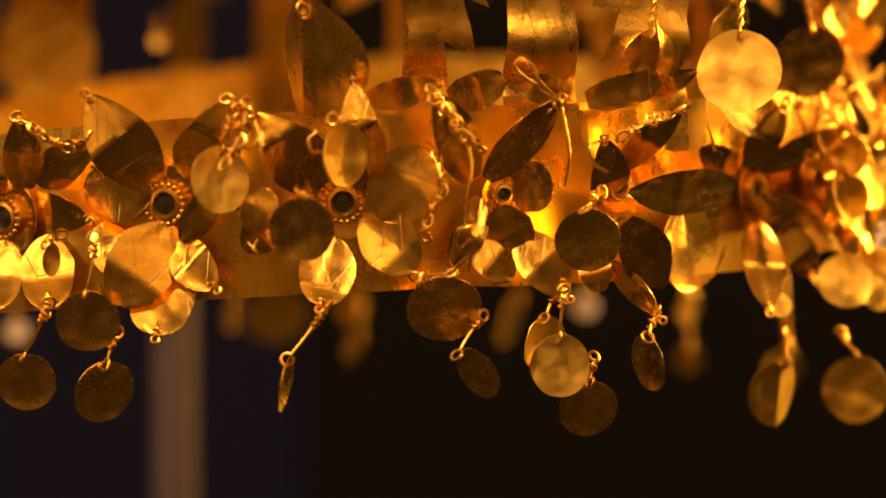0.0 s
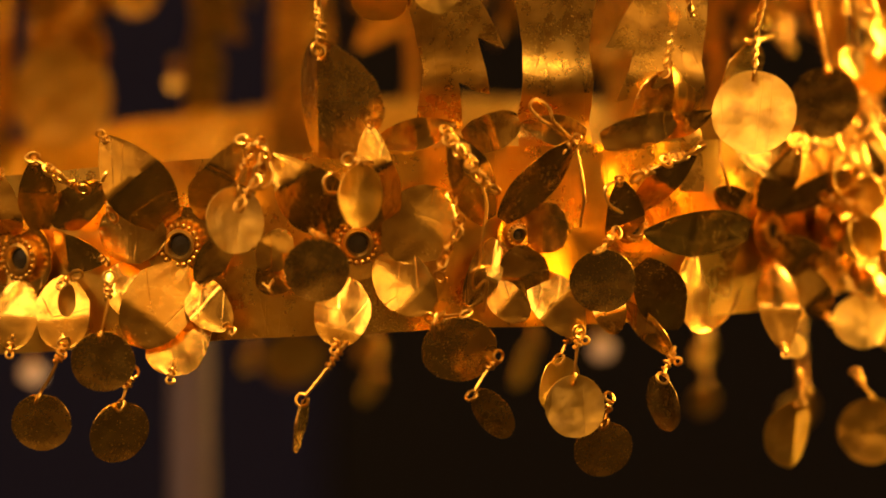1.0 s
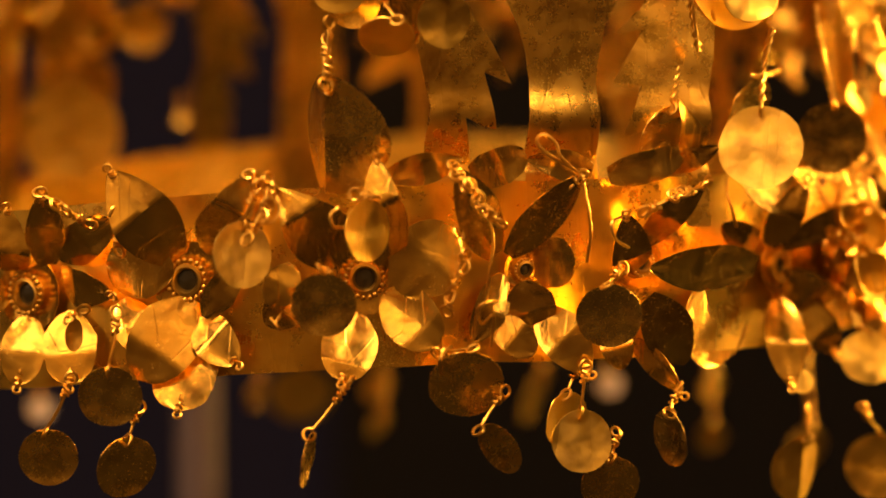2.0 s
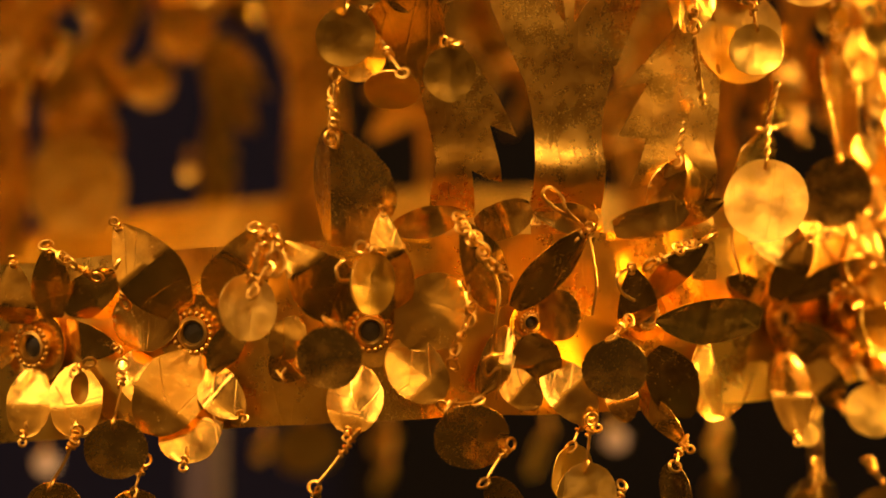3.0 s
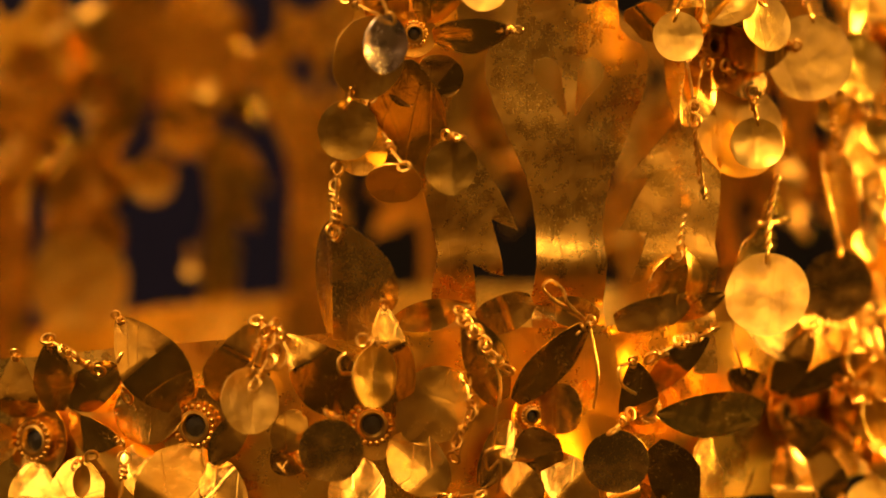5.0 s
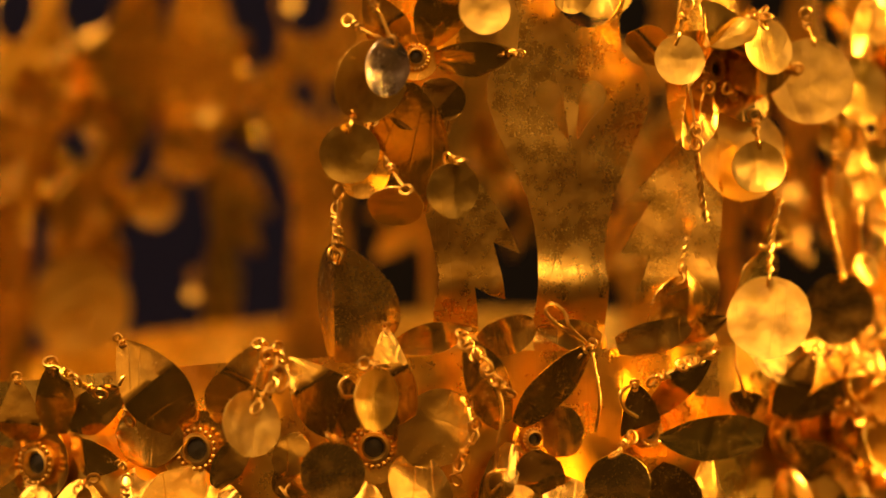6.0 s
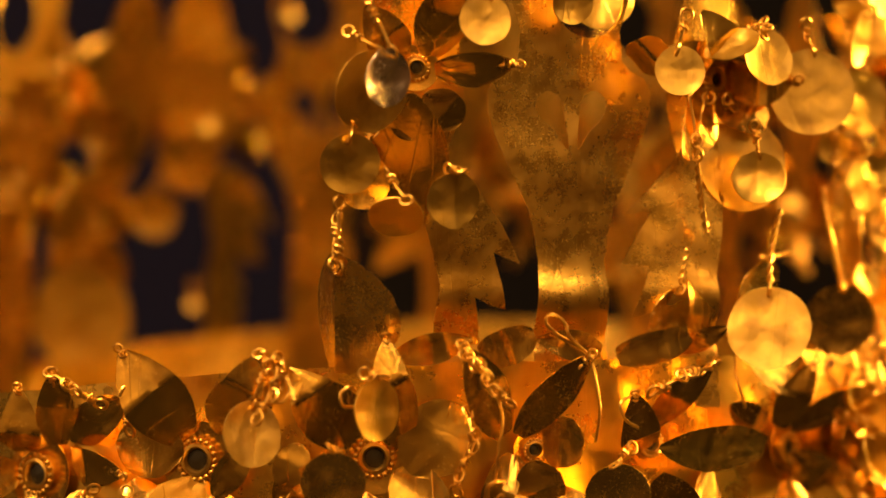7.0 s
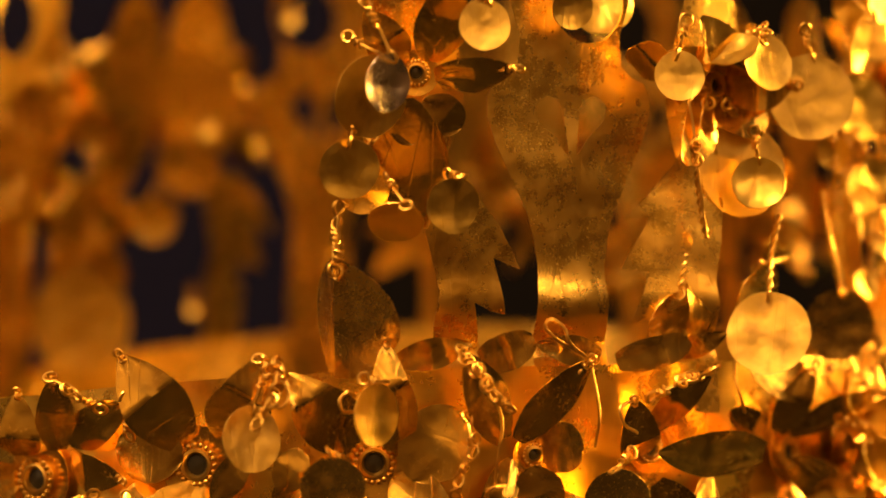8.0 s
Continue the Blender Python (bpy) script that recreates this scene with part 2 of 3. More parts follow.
def pendant(x, y, z, radius, yaw, pitch, hook, label="round dangling disc of beaten yellow gold on a twisted wire", roll=0.0, dish=0.5, fold=0.0, squash=1.0, mat=None):
    """A gold disc that hangs by a wire from a hook point; yaw and pitch turn its face."""
    COUNT["seed"] += 1
    seed = COUNT["seed"] * 1.37
    top = holder("disc_pendant", hook, label, "pendant", "dangling discs on the gold crown")
    turn = Euler((radians(-pitch), radians(roll), radians(yaw))).to_matrix()
    right, up, face = turn @ Vector((1, 0, 0)), turn @ Vector((0, 0, 1)), turn @ Vector((0, -1, 0))
    middle = Vector((x, y, z))
    seat(link("disc", sheet(disc_rows(middle, right, up, radius, squash, dish, seed, fold), 0.13, True, True), mat or GOLD_DISC), top)
    eyelet = middle + up * (radius - 0.9) + face * 0.25
    hook = Vector(hook)
    bm = bmesh.new()
    tube(bm, strand(eyelet + up * 1.3, hook, 0.27, COUNT["seed"], 1.0, 0.95, face), 0.27, 6)
    seat(link("wire_hook", bm, GOLD_WIRE), top)
    return top


def petal(rose, theta, cz, a, c, out, width, bow=None, cup=0.15, knot=True, base=2.6, roll=0.0, round_tip=0.0, kink=0.58, ca=0.0, root_out=1.4, mat=None, name="petal"):
    """A sheet petal, creased across, from the rosette's middle to a tip at a along, c above and out from the band."""
    bow = (4.8 if c > 0 else 1.2) if bow is None else bow
    t, u, o, p0 = axes(theta)
    mid = p0 + t * ca + u * cz
    tip = mid + t * a + u * c + o * out
    flat = (t * a + u * c).normalized()
    root = mid + flat * base + o * root_out
    d = tip - root
    along = d.normalized()
    n = (o - along * o.dot(along)).normalized()
    cross = n.cross(along)
    if roll:
        q = Matrix.Rotation(radians(roll), 3, along)
        n, cross = q @ n, q @ cross
    rows = []
    COUNT["seed"] += 1
    sd = COUNT["seed"] * 0.71
    tilt = 0.16 * noise.noise(Vector((sd, 2.0, 0.5)))
    for i in range(19):
        s = i / 18
        oval = math.sin(math.pi * min(s * 0.88 + 0.10, 1.0)) ** 0.74
        w = max(width / 2 * (oval * (1 - round_tip) + round_tip * min(1.0, 5 * (1.0 - s) + 0.25, 0.45 + 2.2 * s) ** 0.5), 0.3)
        w *= 1 + 0.05 * noise.noise(Vector((s * 4, 3.0, sd)))
        row = []
        for j in range(9):
            q = j / 4 - 1
            k = kink + tilt * q
            crease = min(s / k, (1 - s) / (1 - k))
            crease = crease - 0.12 * max(0.0, crease - 0.8) / 0.2 if crease > 0.8 else crease
            p = root + d * s + n * (bow * crease) + cross * (q * w) + n * (cup * q * q * w * 0.5)
            p += n * (0.2 * noise.noise(Vector((s * 1.8, q * 1.1, sd))) + 0.10 * noise.noise(Vector((s * 5, q * 3, sd))))
            row.append(p)
        rows.append(row)
    ob = link(name, sheet(rows, 0.12), mat or GOLD_PETAL)
    seat(ob, rose)
    if knot:
        bm = bmesh.new()
        tube(bm, strand(tip - along * 1.6, tip + along * 0.3 + n * 0.4, 0.28, COUNT["seed"], 0.8, 0.75, n), 0.28, 6)
        seat(link("wire_knot", bm, GOLD_WIRE), rose)
    return ob


def leaf(thing, root, tip, width, bow=2.0, kink=0.55, blunt=0.0, turn=0.0, fold=(0.0, 0.0), cup=0.1, knot=True, mat=None, name="petal"):
    """A cut sheet leaf from root to tip, creased across at kink, with halves folded along its middle by two angles; turn spins it about its length."""
    COUNT["seed"] += 1
    sd = COUNT["seed"] * 0.71
    root, tip = Vector(root), Vector(tip)
    d = tip - root
    along = d.normalized()
    n = Vector((0, -1, 0))
    n = (n - along * n.dot(along)).normalized()
    n = Matrix.Rotation(radians(turn), 3, along) @ n
    cross = n.cross(along)
    halves = [cross * math.cos(radians(f)) + n * math.sin(radians(f)) * k for f, k in zip(fold, (-1, 1))]
    tilt = 0.11 * noise.noise(Vector((sd, 2.0, 0.5)))
    rows = []
    for i in range(25):
        s = i / 24
        oval = math.sin(math.pi * min(s * 0.88 + 0.10, 1.0)) ** 0.78
        full = (1 - abs(2 * s - 1) ** 3.2) ** 0.5 * min(1.0, 0.55 + 1.3 * s)
        w = max(width / 2 * (oval * (1 - blunt) + full * blunt), 0.25)
        row = []
        for j in range(13):
            q = j / 6 - 1
            k = kink + tilt * q
            rise = min(s / k, (1 - s) / (1 - k))
            ragged = 1 + 0.05 * noise.noise(Vector((s * 3.5, 1.5 if q > 0 else 6.5, sd))) + 0.02 * noise.noise(Vector((s * 14, q, sd)))
            p = root + d * s + n * (bow * rise + cup * q * q * w * 0.5) + halves[int(q > 0)] * (q * w * ragged)
            p += n * (0.20 * noise.noise(Vector((s * 1.8, q * 1.1, sd))) + 0.08 * noise.noise(Vector((s * 5, q * 3, sd))) + 0.02 * noise.noise(Vector((s * 13, q * 7, sd))))
            row.append(p)
        rows.append(row)
    ob = seat(link(name, sheet(rows, 0.13), mat or GOLD_PETAL), thing)
    if knot:
        bm = bmesh.new()
        tube(bm, strand(tip - along * 1.6, tip + along * 0.3 + n * 0.4, 0.25, COUNT["seed"], 0.6, 0.6, n), 0.25, 6)
        seat(link("wire_knot", bm, GOLD_WIRE), thing)
    return ob


def hanging_leaf(root, tip, width, hook, label, **shape):
    """A folded leaf that hangs by its tip on a wire."""
    top = holder("leaf_pendant", hook, label, "pendant", "dangling discs on the gold crown")
    leaf(top, root, tip, width, knot=False, name="leaf", mat=GOLD_DARK, **shape)
    bm = bmesh.new()
    tube(bm, strand(Vector(tip) + Vector((0, -0.2, -0.6)), hook, 0.3, 7, 1.0, 1.0), 0.3, 6)
    seat(link("wire_hook", bm, GOLD_WIRE), top)
    return top


def wire(points, r=0.3, wound=False):
    """A loose piece of wire on the crown, plain or wound double, rounded through its points."""
    bm = bmesh.new()
    pts = [Vector(p) for p in points]
    if wound:
        path = []
        for a, b in zip(pts, pts[1:]):
            path += strand(a, b, r, int(a.x * 7), 1.1, 1.1) + [b]
        tube(bm, path, r, 6)
    else:
        ext = [2 * pts[0] - pts[1], *pts, 2 * pts[-1] - pts[-2]]
        path = []
        for i in range(1, len(ext) - 2):
            a, b, c, d = ext[i - 1:i + 3]
            path += [0.5 * (2 * b + (c - a) * s + (2 * a - 5 * b + 4 * c - d) * s * s + (3 * b - a - 3 * c + d) * s ** 3) for s in (0, 0.2, 0.4, 0.6, 0.8)]
        tube(bm, path + [pts[-1]], r)
    return seat(link("wire_twist" if wound else "wire_loop", bm, GOLD_WIRE), crown)


def rosette(crown, theta, z, out=2.0, size=1.0, ca=0.0):
    """The middle of a flower: back plate, cup with a dark stone, ring of grains."""
    t, u, o, p0 = axes(theta)
    mid = p0 + t * ca + u * z
    rows = [[mid + o * (0.9 + 0.5 * s * s) + (t * math.cos(k * math.pi / 12) + u * math.sin(k * math.pi / 12)) * max(6.2 * s, 0.1) * size for k in range(24)] for s in (0, 0.33, 0.66, 1.0)]
    plate = seat(link("rosette", sheet(rows, 0.25, True, True), GOLD_PETAL), crown)
    bm = bmesh.new()
    # cup wall
    profile = [(2.7, 0.9), (2.6, out), (2.5, out + 0.75), (2.15, out + 0.8), (1.8, out + 0.3), (1.75, out - 0.6)]
    rows = [[mid + o * h + (t * math.cos(k * math.pi / 14) + u * math.sin(k * math.pi / 14)) * r * size for k in range(28)] for r, h in profile]
    seat(link("stone_setting", sheet(rows, 0.2, True), GOLD_WIRE), plate)
    rows = [[mid + o * (out - 0.25 + 0.35 * (1 - s * s)) + (t * math.cos(k * math.pi / 10) + u * math.sin(k * math.pi / 10)) * max(1.85 * s, 0.05) * size for k in range(20)] for s in (0, 0.35, 0.7, 1.0)]
    seat(link("stone_inlay", sheet(rows, 0.3, True, True), STONE, None, "dark stone inlay, dull and half hollow"), plate)
    n = 19
    for k in range(n):
        a = 2 * math.pi * k / n
        bmesh.ops.create_icosphere(bm, subdivisions=2, radius=0.47 * size, matrix=Matrix.Translation(mid + o * (out + 0.55) + (t * math.cos(a) + u * math.sin(a)) * 3.15 * size))
    grains = seat(link("grain_ring", bm, GOLD_WIRE, None, "ring of small gold grains"), plate)
    grains["kind"] = "stuff"
    return plate


def sweep_band(theta0, theta1, steps, low, top, radius_off=0.0):
    rows = []
    for i in range(steps + 1):
        th = theta0 + (theta1 - theta0) * i / steps
        t, u, o, p = axes(th)
        row = []
        for j in range(11):
            s = j / 10
            z = low + (top - low) * s + sag(p.x)
            edge = 0.35 * noise.noise(Vector((th * 0.11, s * 2, 4.0))) if j in (0, 10) else 0
            row.append(p + o * (radius_off + 0.045 * (z - 1185.5) + 0.5 * noise.noise(Vector((th * 0.13, s * 1.7, 1.0))) + 0.2 * noise.noise(Vector((th * 0.5, s * 4, 7.0))) + 0.30 * noise.noise(Vector((th * 0.33, s * 0.7, 12.0)))) + u * (z + edge) + Vector((0, 0.07 * (z - 1185.5), 0)))
        rows.append(row)
    return rows


def poly_sheet(outline, holes, step, thick, place):
    """A flat cut-out (outer outline, holes) filled with small triangles, then bent by place(a, z, layer)."""
    from mathutils.geometry import delaunay_2d_cdt

    def dense(loop):
        res = []
        for (x0, y0), (x1, y1) in zip(loop, loop[1:] + loop[:1]):
            n = max(1, int(math.hypot(x1 - x0, y1 - y0) / (step * 0.7)))
            res += [(x0 + (x1 - x0) * i / n, y0 + (y1 - y0) * i / n) for i in range(n)]
        return res

    def inside(x, y, loop):
        hit = False
        for (x0, y0), (x1, y1) in zip(loop, loop[1:] + loop[:1]):
            if (y0 > y) != (y1 > y) and x < (x1 - x0) * (y - y0) / (y1 - y0) + x0:
                hit = not hit
        return hit

    loops = [dense(outline)] + [dense(h) for h in holes]
    pts, edges = [], []
    for lp in loops:
        k = len(pts)
        pts += lp
        edges += [(k + i, k + (i + 1) % len(lp)) for i in range(len(lp))]
    xs, ys = [p[0] for p in outline], [p[1] for p in outline]
    y = min(ys) + step / 2
    while y < max(ys):
        x = min(xs) + step / 2
        while x < max(xs):
            if inside(x, y, loops[0]) and not any(inside(x, y, h) for h in loops[1:]):
                if min((x - a) ** 2 + (y - b) ** 2 for a, b in pts[: sum(len(q) for q in loops)]) > (step * 0.4) ** 2:
                    pts.append((x, y))
            x += step
        y += step
    verts, _, faces, *_ = delaunay_2d_cdt([Vector(p) for p in pts], edges, [], 0, 1e-5)
    keep = []
    for f in faces:
        cx, cy = sum(verts[i].x for i in f) / 3, sum(verts[i].y for i in f) / 3
        if inside(cx, cy, loops[0]) and not any(inside(cx, cy, h) for h in loops[1:]):
            keep.append(tuple(f))
    bm = bmesh.new()
    lay = [[bm.verts.new(place(v.x, v.y, k * thick)) for v in verts] for k in (0.5, -0.5)]
    border = {}
    for f in keep:
        bm.faces.new([lay[0][i] for i in f])
        bm.faces.new([lay[1][i] for i in reversed(f)])
        for i, j in zip(f, f[1:] + f[:1]):
            border[(i, j)] = border.get((i, j), 0) + 1
    for i, j in list(border):
        if (j, i) not in border:
            bm.faces.new((lay[0][j], lay[0][i], lay[1][i], lay[1][j]))
    bmesh.ops.delete(bm, geom=[v for v in bm.verts if not v.link_faces], context="VERTS")
    return bm


def smooth_loop(knots, n=6, closed=True):
    """A rounded loop through a few knots."""
    k = [Vector(p) for p in knots]
    res = []
    for i in range(len(k)):
        a, b, c, d = k[i - 1], k[i], k[(i + 1) % len(k)], k[(i + 2) % len(k)]
        for j in range(n):
            s = j / n
            res.append(tuple(0.5 * (2 * b + (c - a) * s + (2 * a - 5 * b + 4 * c - d) * s * s + (3 * b - a - 3 * c + d) * s ** 3)))
    return res

# ---- the setting: a dark gallery, the showcase's plinth, back panels and the post of the mount ----
def box(name, lo, hi, mat, label="", category="", kind="structure"):
    bm = bmesh.new()
    size = Vector(hi) - Vector(lo)
    bmesh.ops.create_cube(bm, size=1.0, matrix=Matrix.LocRotScale((Vector(hi) + Vector(lo)) / 2, None, size))
    if min(size) > 0.03:
        bmesh.ops.bevel(bm, geom=bm.edges[:], offset=0.004, segments=2, affect="EDGES")
    ob = link(name, bm, mat, smooth=False)
    return tagged(ob, label, category, "", kind)


box("floor", (-2, -2.6, -0.1), (2, 1.4, 0), FLOOR)
box("ceiling", (-2, -2.6, 2.7), (2, 1.4, 2.8), WALL)
box("wall_north", (-2, 1.4, 0), (2, 1.5, 2.7), WALL)
# unseen wall that serves as a warm reflector in front of the crown
box("wall_south", (-2, -2.7, 0), (2, -2.6, 2.7), REFLECT_WALL)
box("wall_east", (2, -2.6, 0), (2.1, 1.4, 2.7), WALL)
box("wall_west", (-2.1, -2.6, 0), (-2, 1.4, 2.7), WALL)
box("plinth", (-0.6, -0.45, 0), (0.6, 0.72, 1.0), PLINTH, "brown cloth-covered showcase plinth under the crown", "plinth", "structure")
box("back_panel_1", (-0.6, 0.70, 1.0), (-0.045, 0.715, 1.9), NAVY, "deep navy cloth back panel of the showcase", "panel")
box("back_panel_2", (-0.043, 0.695, 1.0), (0.6, 0.715, 1.9), BROWN, "dark brown cloth back panel of the showcase", "panel")

stand = holder("mount_stand", (-55.0, 187.0, 1000.0), "rosy grey metal mount post on a plinth behind the crown", "stand")


def lathe(profile, middle, n=28):
    bm = bmesh.new()
    rings = [[bm.verts.new(Vector(middle) + Vector((r * math.cos(2 * math.pi * k / n), r * math.sin(2 * math.pi * k / n), h))) for k in range(n)] for r, h in profile]
    for a, b in zip(rings, rings[1:]):
        for k in range(n):
            bm.faces.new((a[k], a[(k + 1) % n], b[(k + 1) % n], b[k]))
    bm.faces.new(rings[0][::-1])
    bm.faces.new(rings[-1])
    return bm


seat(link("post", lathe([(4.6, 6.0), (4.6, 187.0), (4.1, 188.0)], (-55, 187, 1000)), STEEL), stand)
seat(link("base_plate", lathe([(30, 0.0), (30, 4.5), (28.5, 6.0)], (-55, 187, 1000)), STEEL), stand)
bm = bmesh.new()
tube(bm, [(-55, 184, 1184), (-55, 178, 1184.5), (-55.5, 172, 1184.5), (-57.5, 167.5, 1184.5)], 2.0, 8)
seat(link("arm", bm, STEEL), stand)

# ---- the crown ----
crown = holder("gold_crown", (AX, AY, 1168.0), "beaten-gold crown with flower rosettes and tree uprights on a mount", "crown")
seat(link("headband", sheet(sweep_band(-180, 180, 220, BAND_LOW, BAND_TOP), 0.18), GOLD_BAND), crown)


def tree(theta, lean=0.0, seed=0.0, lift=0.0, bend=1, flip=1):
    """A cut-out tree: lobed trunk with a pair of drop-shaped holes and a round one, and two serrated leaves that hang beside it."""
    t, u, o, p0 = axes(theta)
    base = BAND_TOP - 5.0 + lift

    def place(a, z, layer, push=0.0):
        t2, _, o2, p = axes(theta + math.degrees(a / RAD))
        h = z * lean + push + 0.8 * noise.noise(Vector((a * 0.07, z * 0.07, seed))) + 0.25 * noise.noise(Vector((a * 0.25, z * 0.25, seed + 3)))
        if bend > 0:
            h += 1.1 * math.exp(-((z - 15) / 3.2) ** 2) - 0.9 * math.exp(-((z - 8.5) / 1.6) ** 2)
        return p + o2 * (-0.9 + layer + h) + u * (base + z)

    half = [(6.2, -12), (6.6, 9), (6.2, 16), (5.9, 21), (6.4, 25), (7.6, 29.5), (10.4, 35), (13.0, 40.5), (14.5, 45), (14.6, 48), (13.4, 50.4), (11.0, 51.4), (9.4, 53), (9.0, 58), (10.5, 63), (11.0, 68), (6.0, 73), (0.5, 75)]
    outline = half + [(-a, z) for a, z in reversed(half)]
    drop = smooth_loop([(0.8, 38.8), (3.0, 41.6), (5.6, 44.0), (6.4, 46.6), (4.2, 48.3), (1.9, 47.0), (1.2, 43.4)], 4)
    hole = [(3.2 + 6.4 * math.cos(k * math.pi / 16), 63.2 + 6.4 * math.sin(k * math.pi / 16)) for k in range(32)]
    holes = [drop, [(-a, z) for a, z in drop], hole]
    trunk = seat(link("tree_trunk", poly_sheet(outline, holes, 1.6, 0.26, place), GOLD_TREE, None, "cut-out gold tree trunk with drop-shaped holes"), crown)
    # serrated leaves: the tall one stands on a narrow foot, the short one on a broad one
    tall = [(24.0, -3), (20.4, -3), (21.0, 10.0), (20.4, 15.6), (15.4, 13.2), (10.7, 11.4), (12.2, 15.8), (13.7, 20.0), (9.5, 20.4), (12.0, 25.0), (14.5, 28.9), (10.0, 28.3), (14.5, 32.6), (18.3, 37.0), (20.6, 41.5), (22.4, 46.5), (24.4, 43.0), (25.4, 38.0), (25.5, 31.0), (24.7, 24.0), (23.6, 18.0)]
    short = [(-23.2, -3), (-16.0, -3), (-15.6, 8.0), (-17.0, 15.3), (-14.4, 13.9), (-11.9, 13.3), (-12.7, 17.6), (-14.0, 22.4), (-9.5, 20.5), (-11.2, 24.0), (-12.8, 27.0), (-16.2, 31.6), (-20.3, 33.4), (-23.6, 31.6), (-25.0, 27.0), (-23.6, 21.7), (-22.6, 17.2), (-23.4, 11.8)]
    for pts, tilt, swing in ((tall, -0.05, 0.42), (short, 0.11, 0.0)):
        seat(link("serrated_leaf", poly_sheet([(flip * a, z) for a, z in pts], [], 1.6, 0.24, lambda a, z, k: place(a, z, k, 1.2 + bend * tilt * (z - 18) + swing * (abs(a) - 14))), GOLD_TREE), trunk)
    # broad outer leaves behind the flowers
    wide = smooth_loop([(22.0, 36), (24.0, 29), (29.5, 31), (34.5, 41), (36.0, 53), (33.0, 66), (25.0, 70), (20.5, 60), (18.5, 50.5), (19.0, 44.0)], 4)
    for side in (1, -1):
        seat(link("broad_leaf", poly_sheet([(side * a, z) for a, z in wide], [], 1.8, 0.24, lambda a, z, k: place(a, z, k, -0.5 + bend * (0.16 if a < 0 else 0.02) * (z - 48))), GOLD_TREE), trunk)
    bm = bmesh.new()
    tube(bm, [place(0, z, 0, -1.2) for z in range(-24, 40, 4)], 1.1, 10)
    seat(link("spine_tube", bm, GOLD_TREE, None, "slim gold tube that holds the tree to the band"), trunk)
    return trunk


def tree_flower(theta, a, z, size, reach, seed):
    """A small six-petalled flower that stands out from a tree's branch."""
    rng = random.Random(seed)
    th = theta + math.degrees(a / RAD)
    rose = rosette(crown, th, z, 1.6, size)
    for k in range(6):
        an = radians(60 * k + rng.uniform(-12, 12))
        r = reach * rng.uniform(0.85, 1.1)
        petal(rose, th, z, r * math.cos(an), r * math.sin(an), rng.uniform(4, 8), rng.uniform(6.5, 8.5), cup=rng.uniform(0.7, 1.5), knot=rng.random() < 0.6)
    return rose


FRONT, SIDE, REAR = 23.6, 95.6, 187.4
tree(FRONT, 0.0, 1.0)
tree(SIDE, 0.0, 5.0)
tree(REAR, -0.11, 9.0, 3.0, -1, -1)
tree(142.0, -0.07, 13.0, 1.0, -1)
tree(233.0, -0.09, 17.0, 1.0, -1)
for th, s in ((SIDE, 11), (REAR, 21), (142.0, 41), (233.0, 51)):
    for a, z in ((-25.0, 1247.0), (26.0, 1247.0)) + (() if th == REAR else ((-27.0, 1222.0), (27.0, 1224.0))):
        tree_flower(th, a, z, 0.9, 14.0, s + int(a))

for th, z, s in ((228.0, 1240.0, 63), (199.0, 1243.0, 64), (152.0, 1212.0, 65), (165.0, 1236.0, 66)):
    tree_flower(th, 0.0, z, 0.9, 13.0, s)

# ---- rosettes and discs ----
rose = rosette(crown, -33.6, 1181.2, 2.0, 1.0)
leaf(rose, (-67.3, 6.1, 1186.1), (-67.4, -2.5, 1198.2), 6.6, bow=1.2, kink=0.6, turn=8)
leaf(rose, (-65.3, 4.9, 1187.1), (-56.3, -1.2, 1193.8), 6.6, bow=1.2, blunt=0.6, knot=False)
leaf(rose, (-64.9, 3.6, 1184.7), (-56.0, -4.0, 1182.1), 6.8, bow=2.0, kink=0.45, turn=28)
leaf(rose, (-63.5, 3.9, 1178.9), (-63.3, -0.2, 1167.2), 8.6, bow=0.8, blunt=0.8, kink=0.6)
leaf(rose, (-70.6, 8.1, 1177.7), (-72.2, 4.9, 1166.7), 7.3, bow=0.8, blunt=0.6)
leaf(rose, (-54.6, 0.8, 1181.0), (-51.1, -4.8, 1172.8), 6.8, bow=1.0, blunt=0.5, knot=False)
leaf(rose, (-73.2, 9.9, 1184.9), (-73.5, 2.9, 1195.4), 7.2, bow=4.5)
leaf(rose, (-74.2, 10.6, 1181.1), (-82.0, 10.4, 1180.2), 7.2, bow=2)
rose = rosette(crown, -15.2, 1184.4, 2.0, 1.0)
leaf(rose, (-46.0, -3.3, 1187.7), (-56.0, -7.2, 1201.8), 10.6, bow=3.9, kink=0.58)
leaf(rose, (-40.1, -4.8, 1188.4), (-33.2, -13.6, 1201.3), 10.2, bow=3.6, kink=0.72, blunt=0.45, turn=8)
leaf(rose, (-46.3, -4.2, 1186.0), (-57.4, 0.4, 1186.5), 10.0, bow=0.5, blunt=0.5, knot=False)
leaf(rose, (-43.0, -4.1, 1181.2), (-51.9, -7.6, 1168.9), 11.1, bow=1.3, blunt=0.6, kink=0.68, knot=False)
leaf(rose, (-42.5, -4.7, 1178.2), (-35.8, -10.7, 1171.7), 7.0, bow=1.6, blunt=0.35, kink=0.5)
leaf(rose, (-43.5, -2.9, 1174.6), (-45.4, -8.1, 1163.9), 10.6, bow=1.0, blunt=0.85, kink=0.35, fold=(-14, 14))
leaf(rose, (-41.3, -6.6, 1178.7), (-35.3, -7.7, 1187.6), 5.0, bow=0.5, blunt=0.4, knot=False)
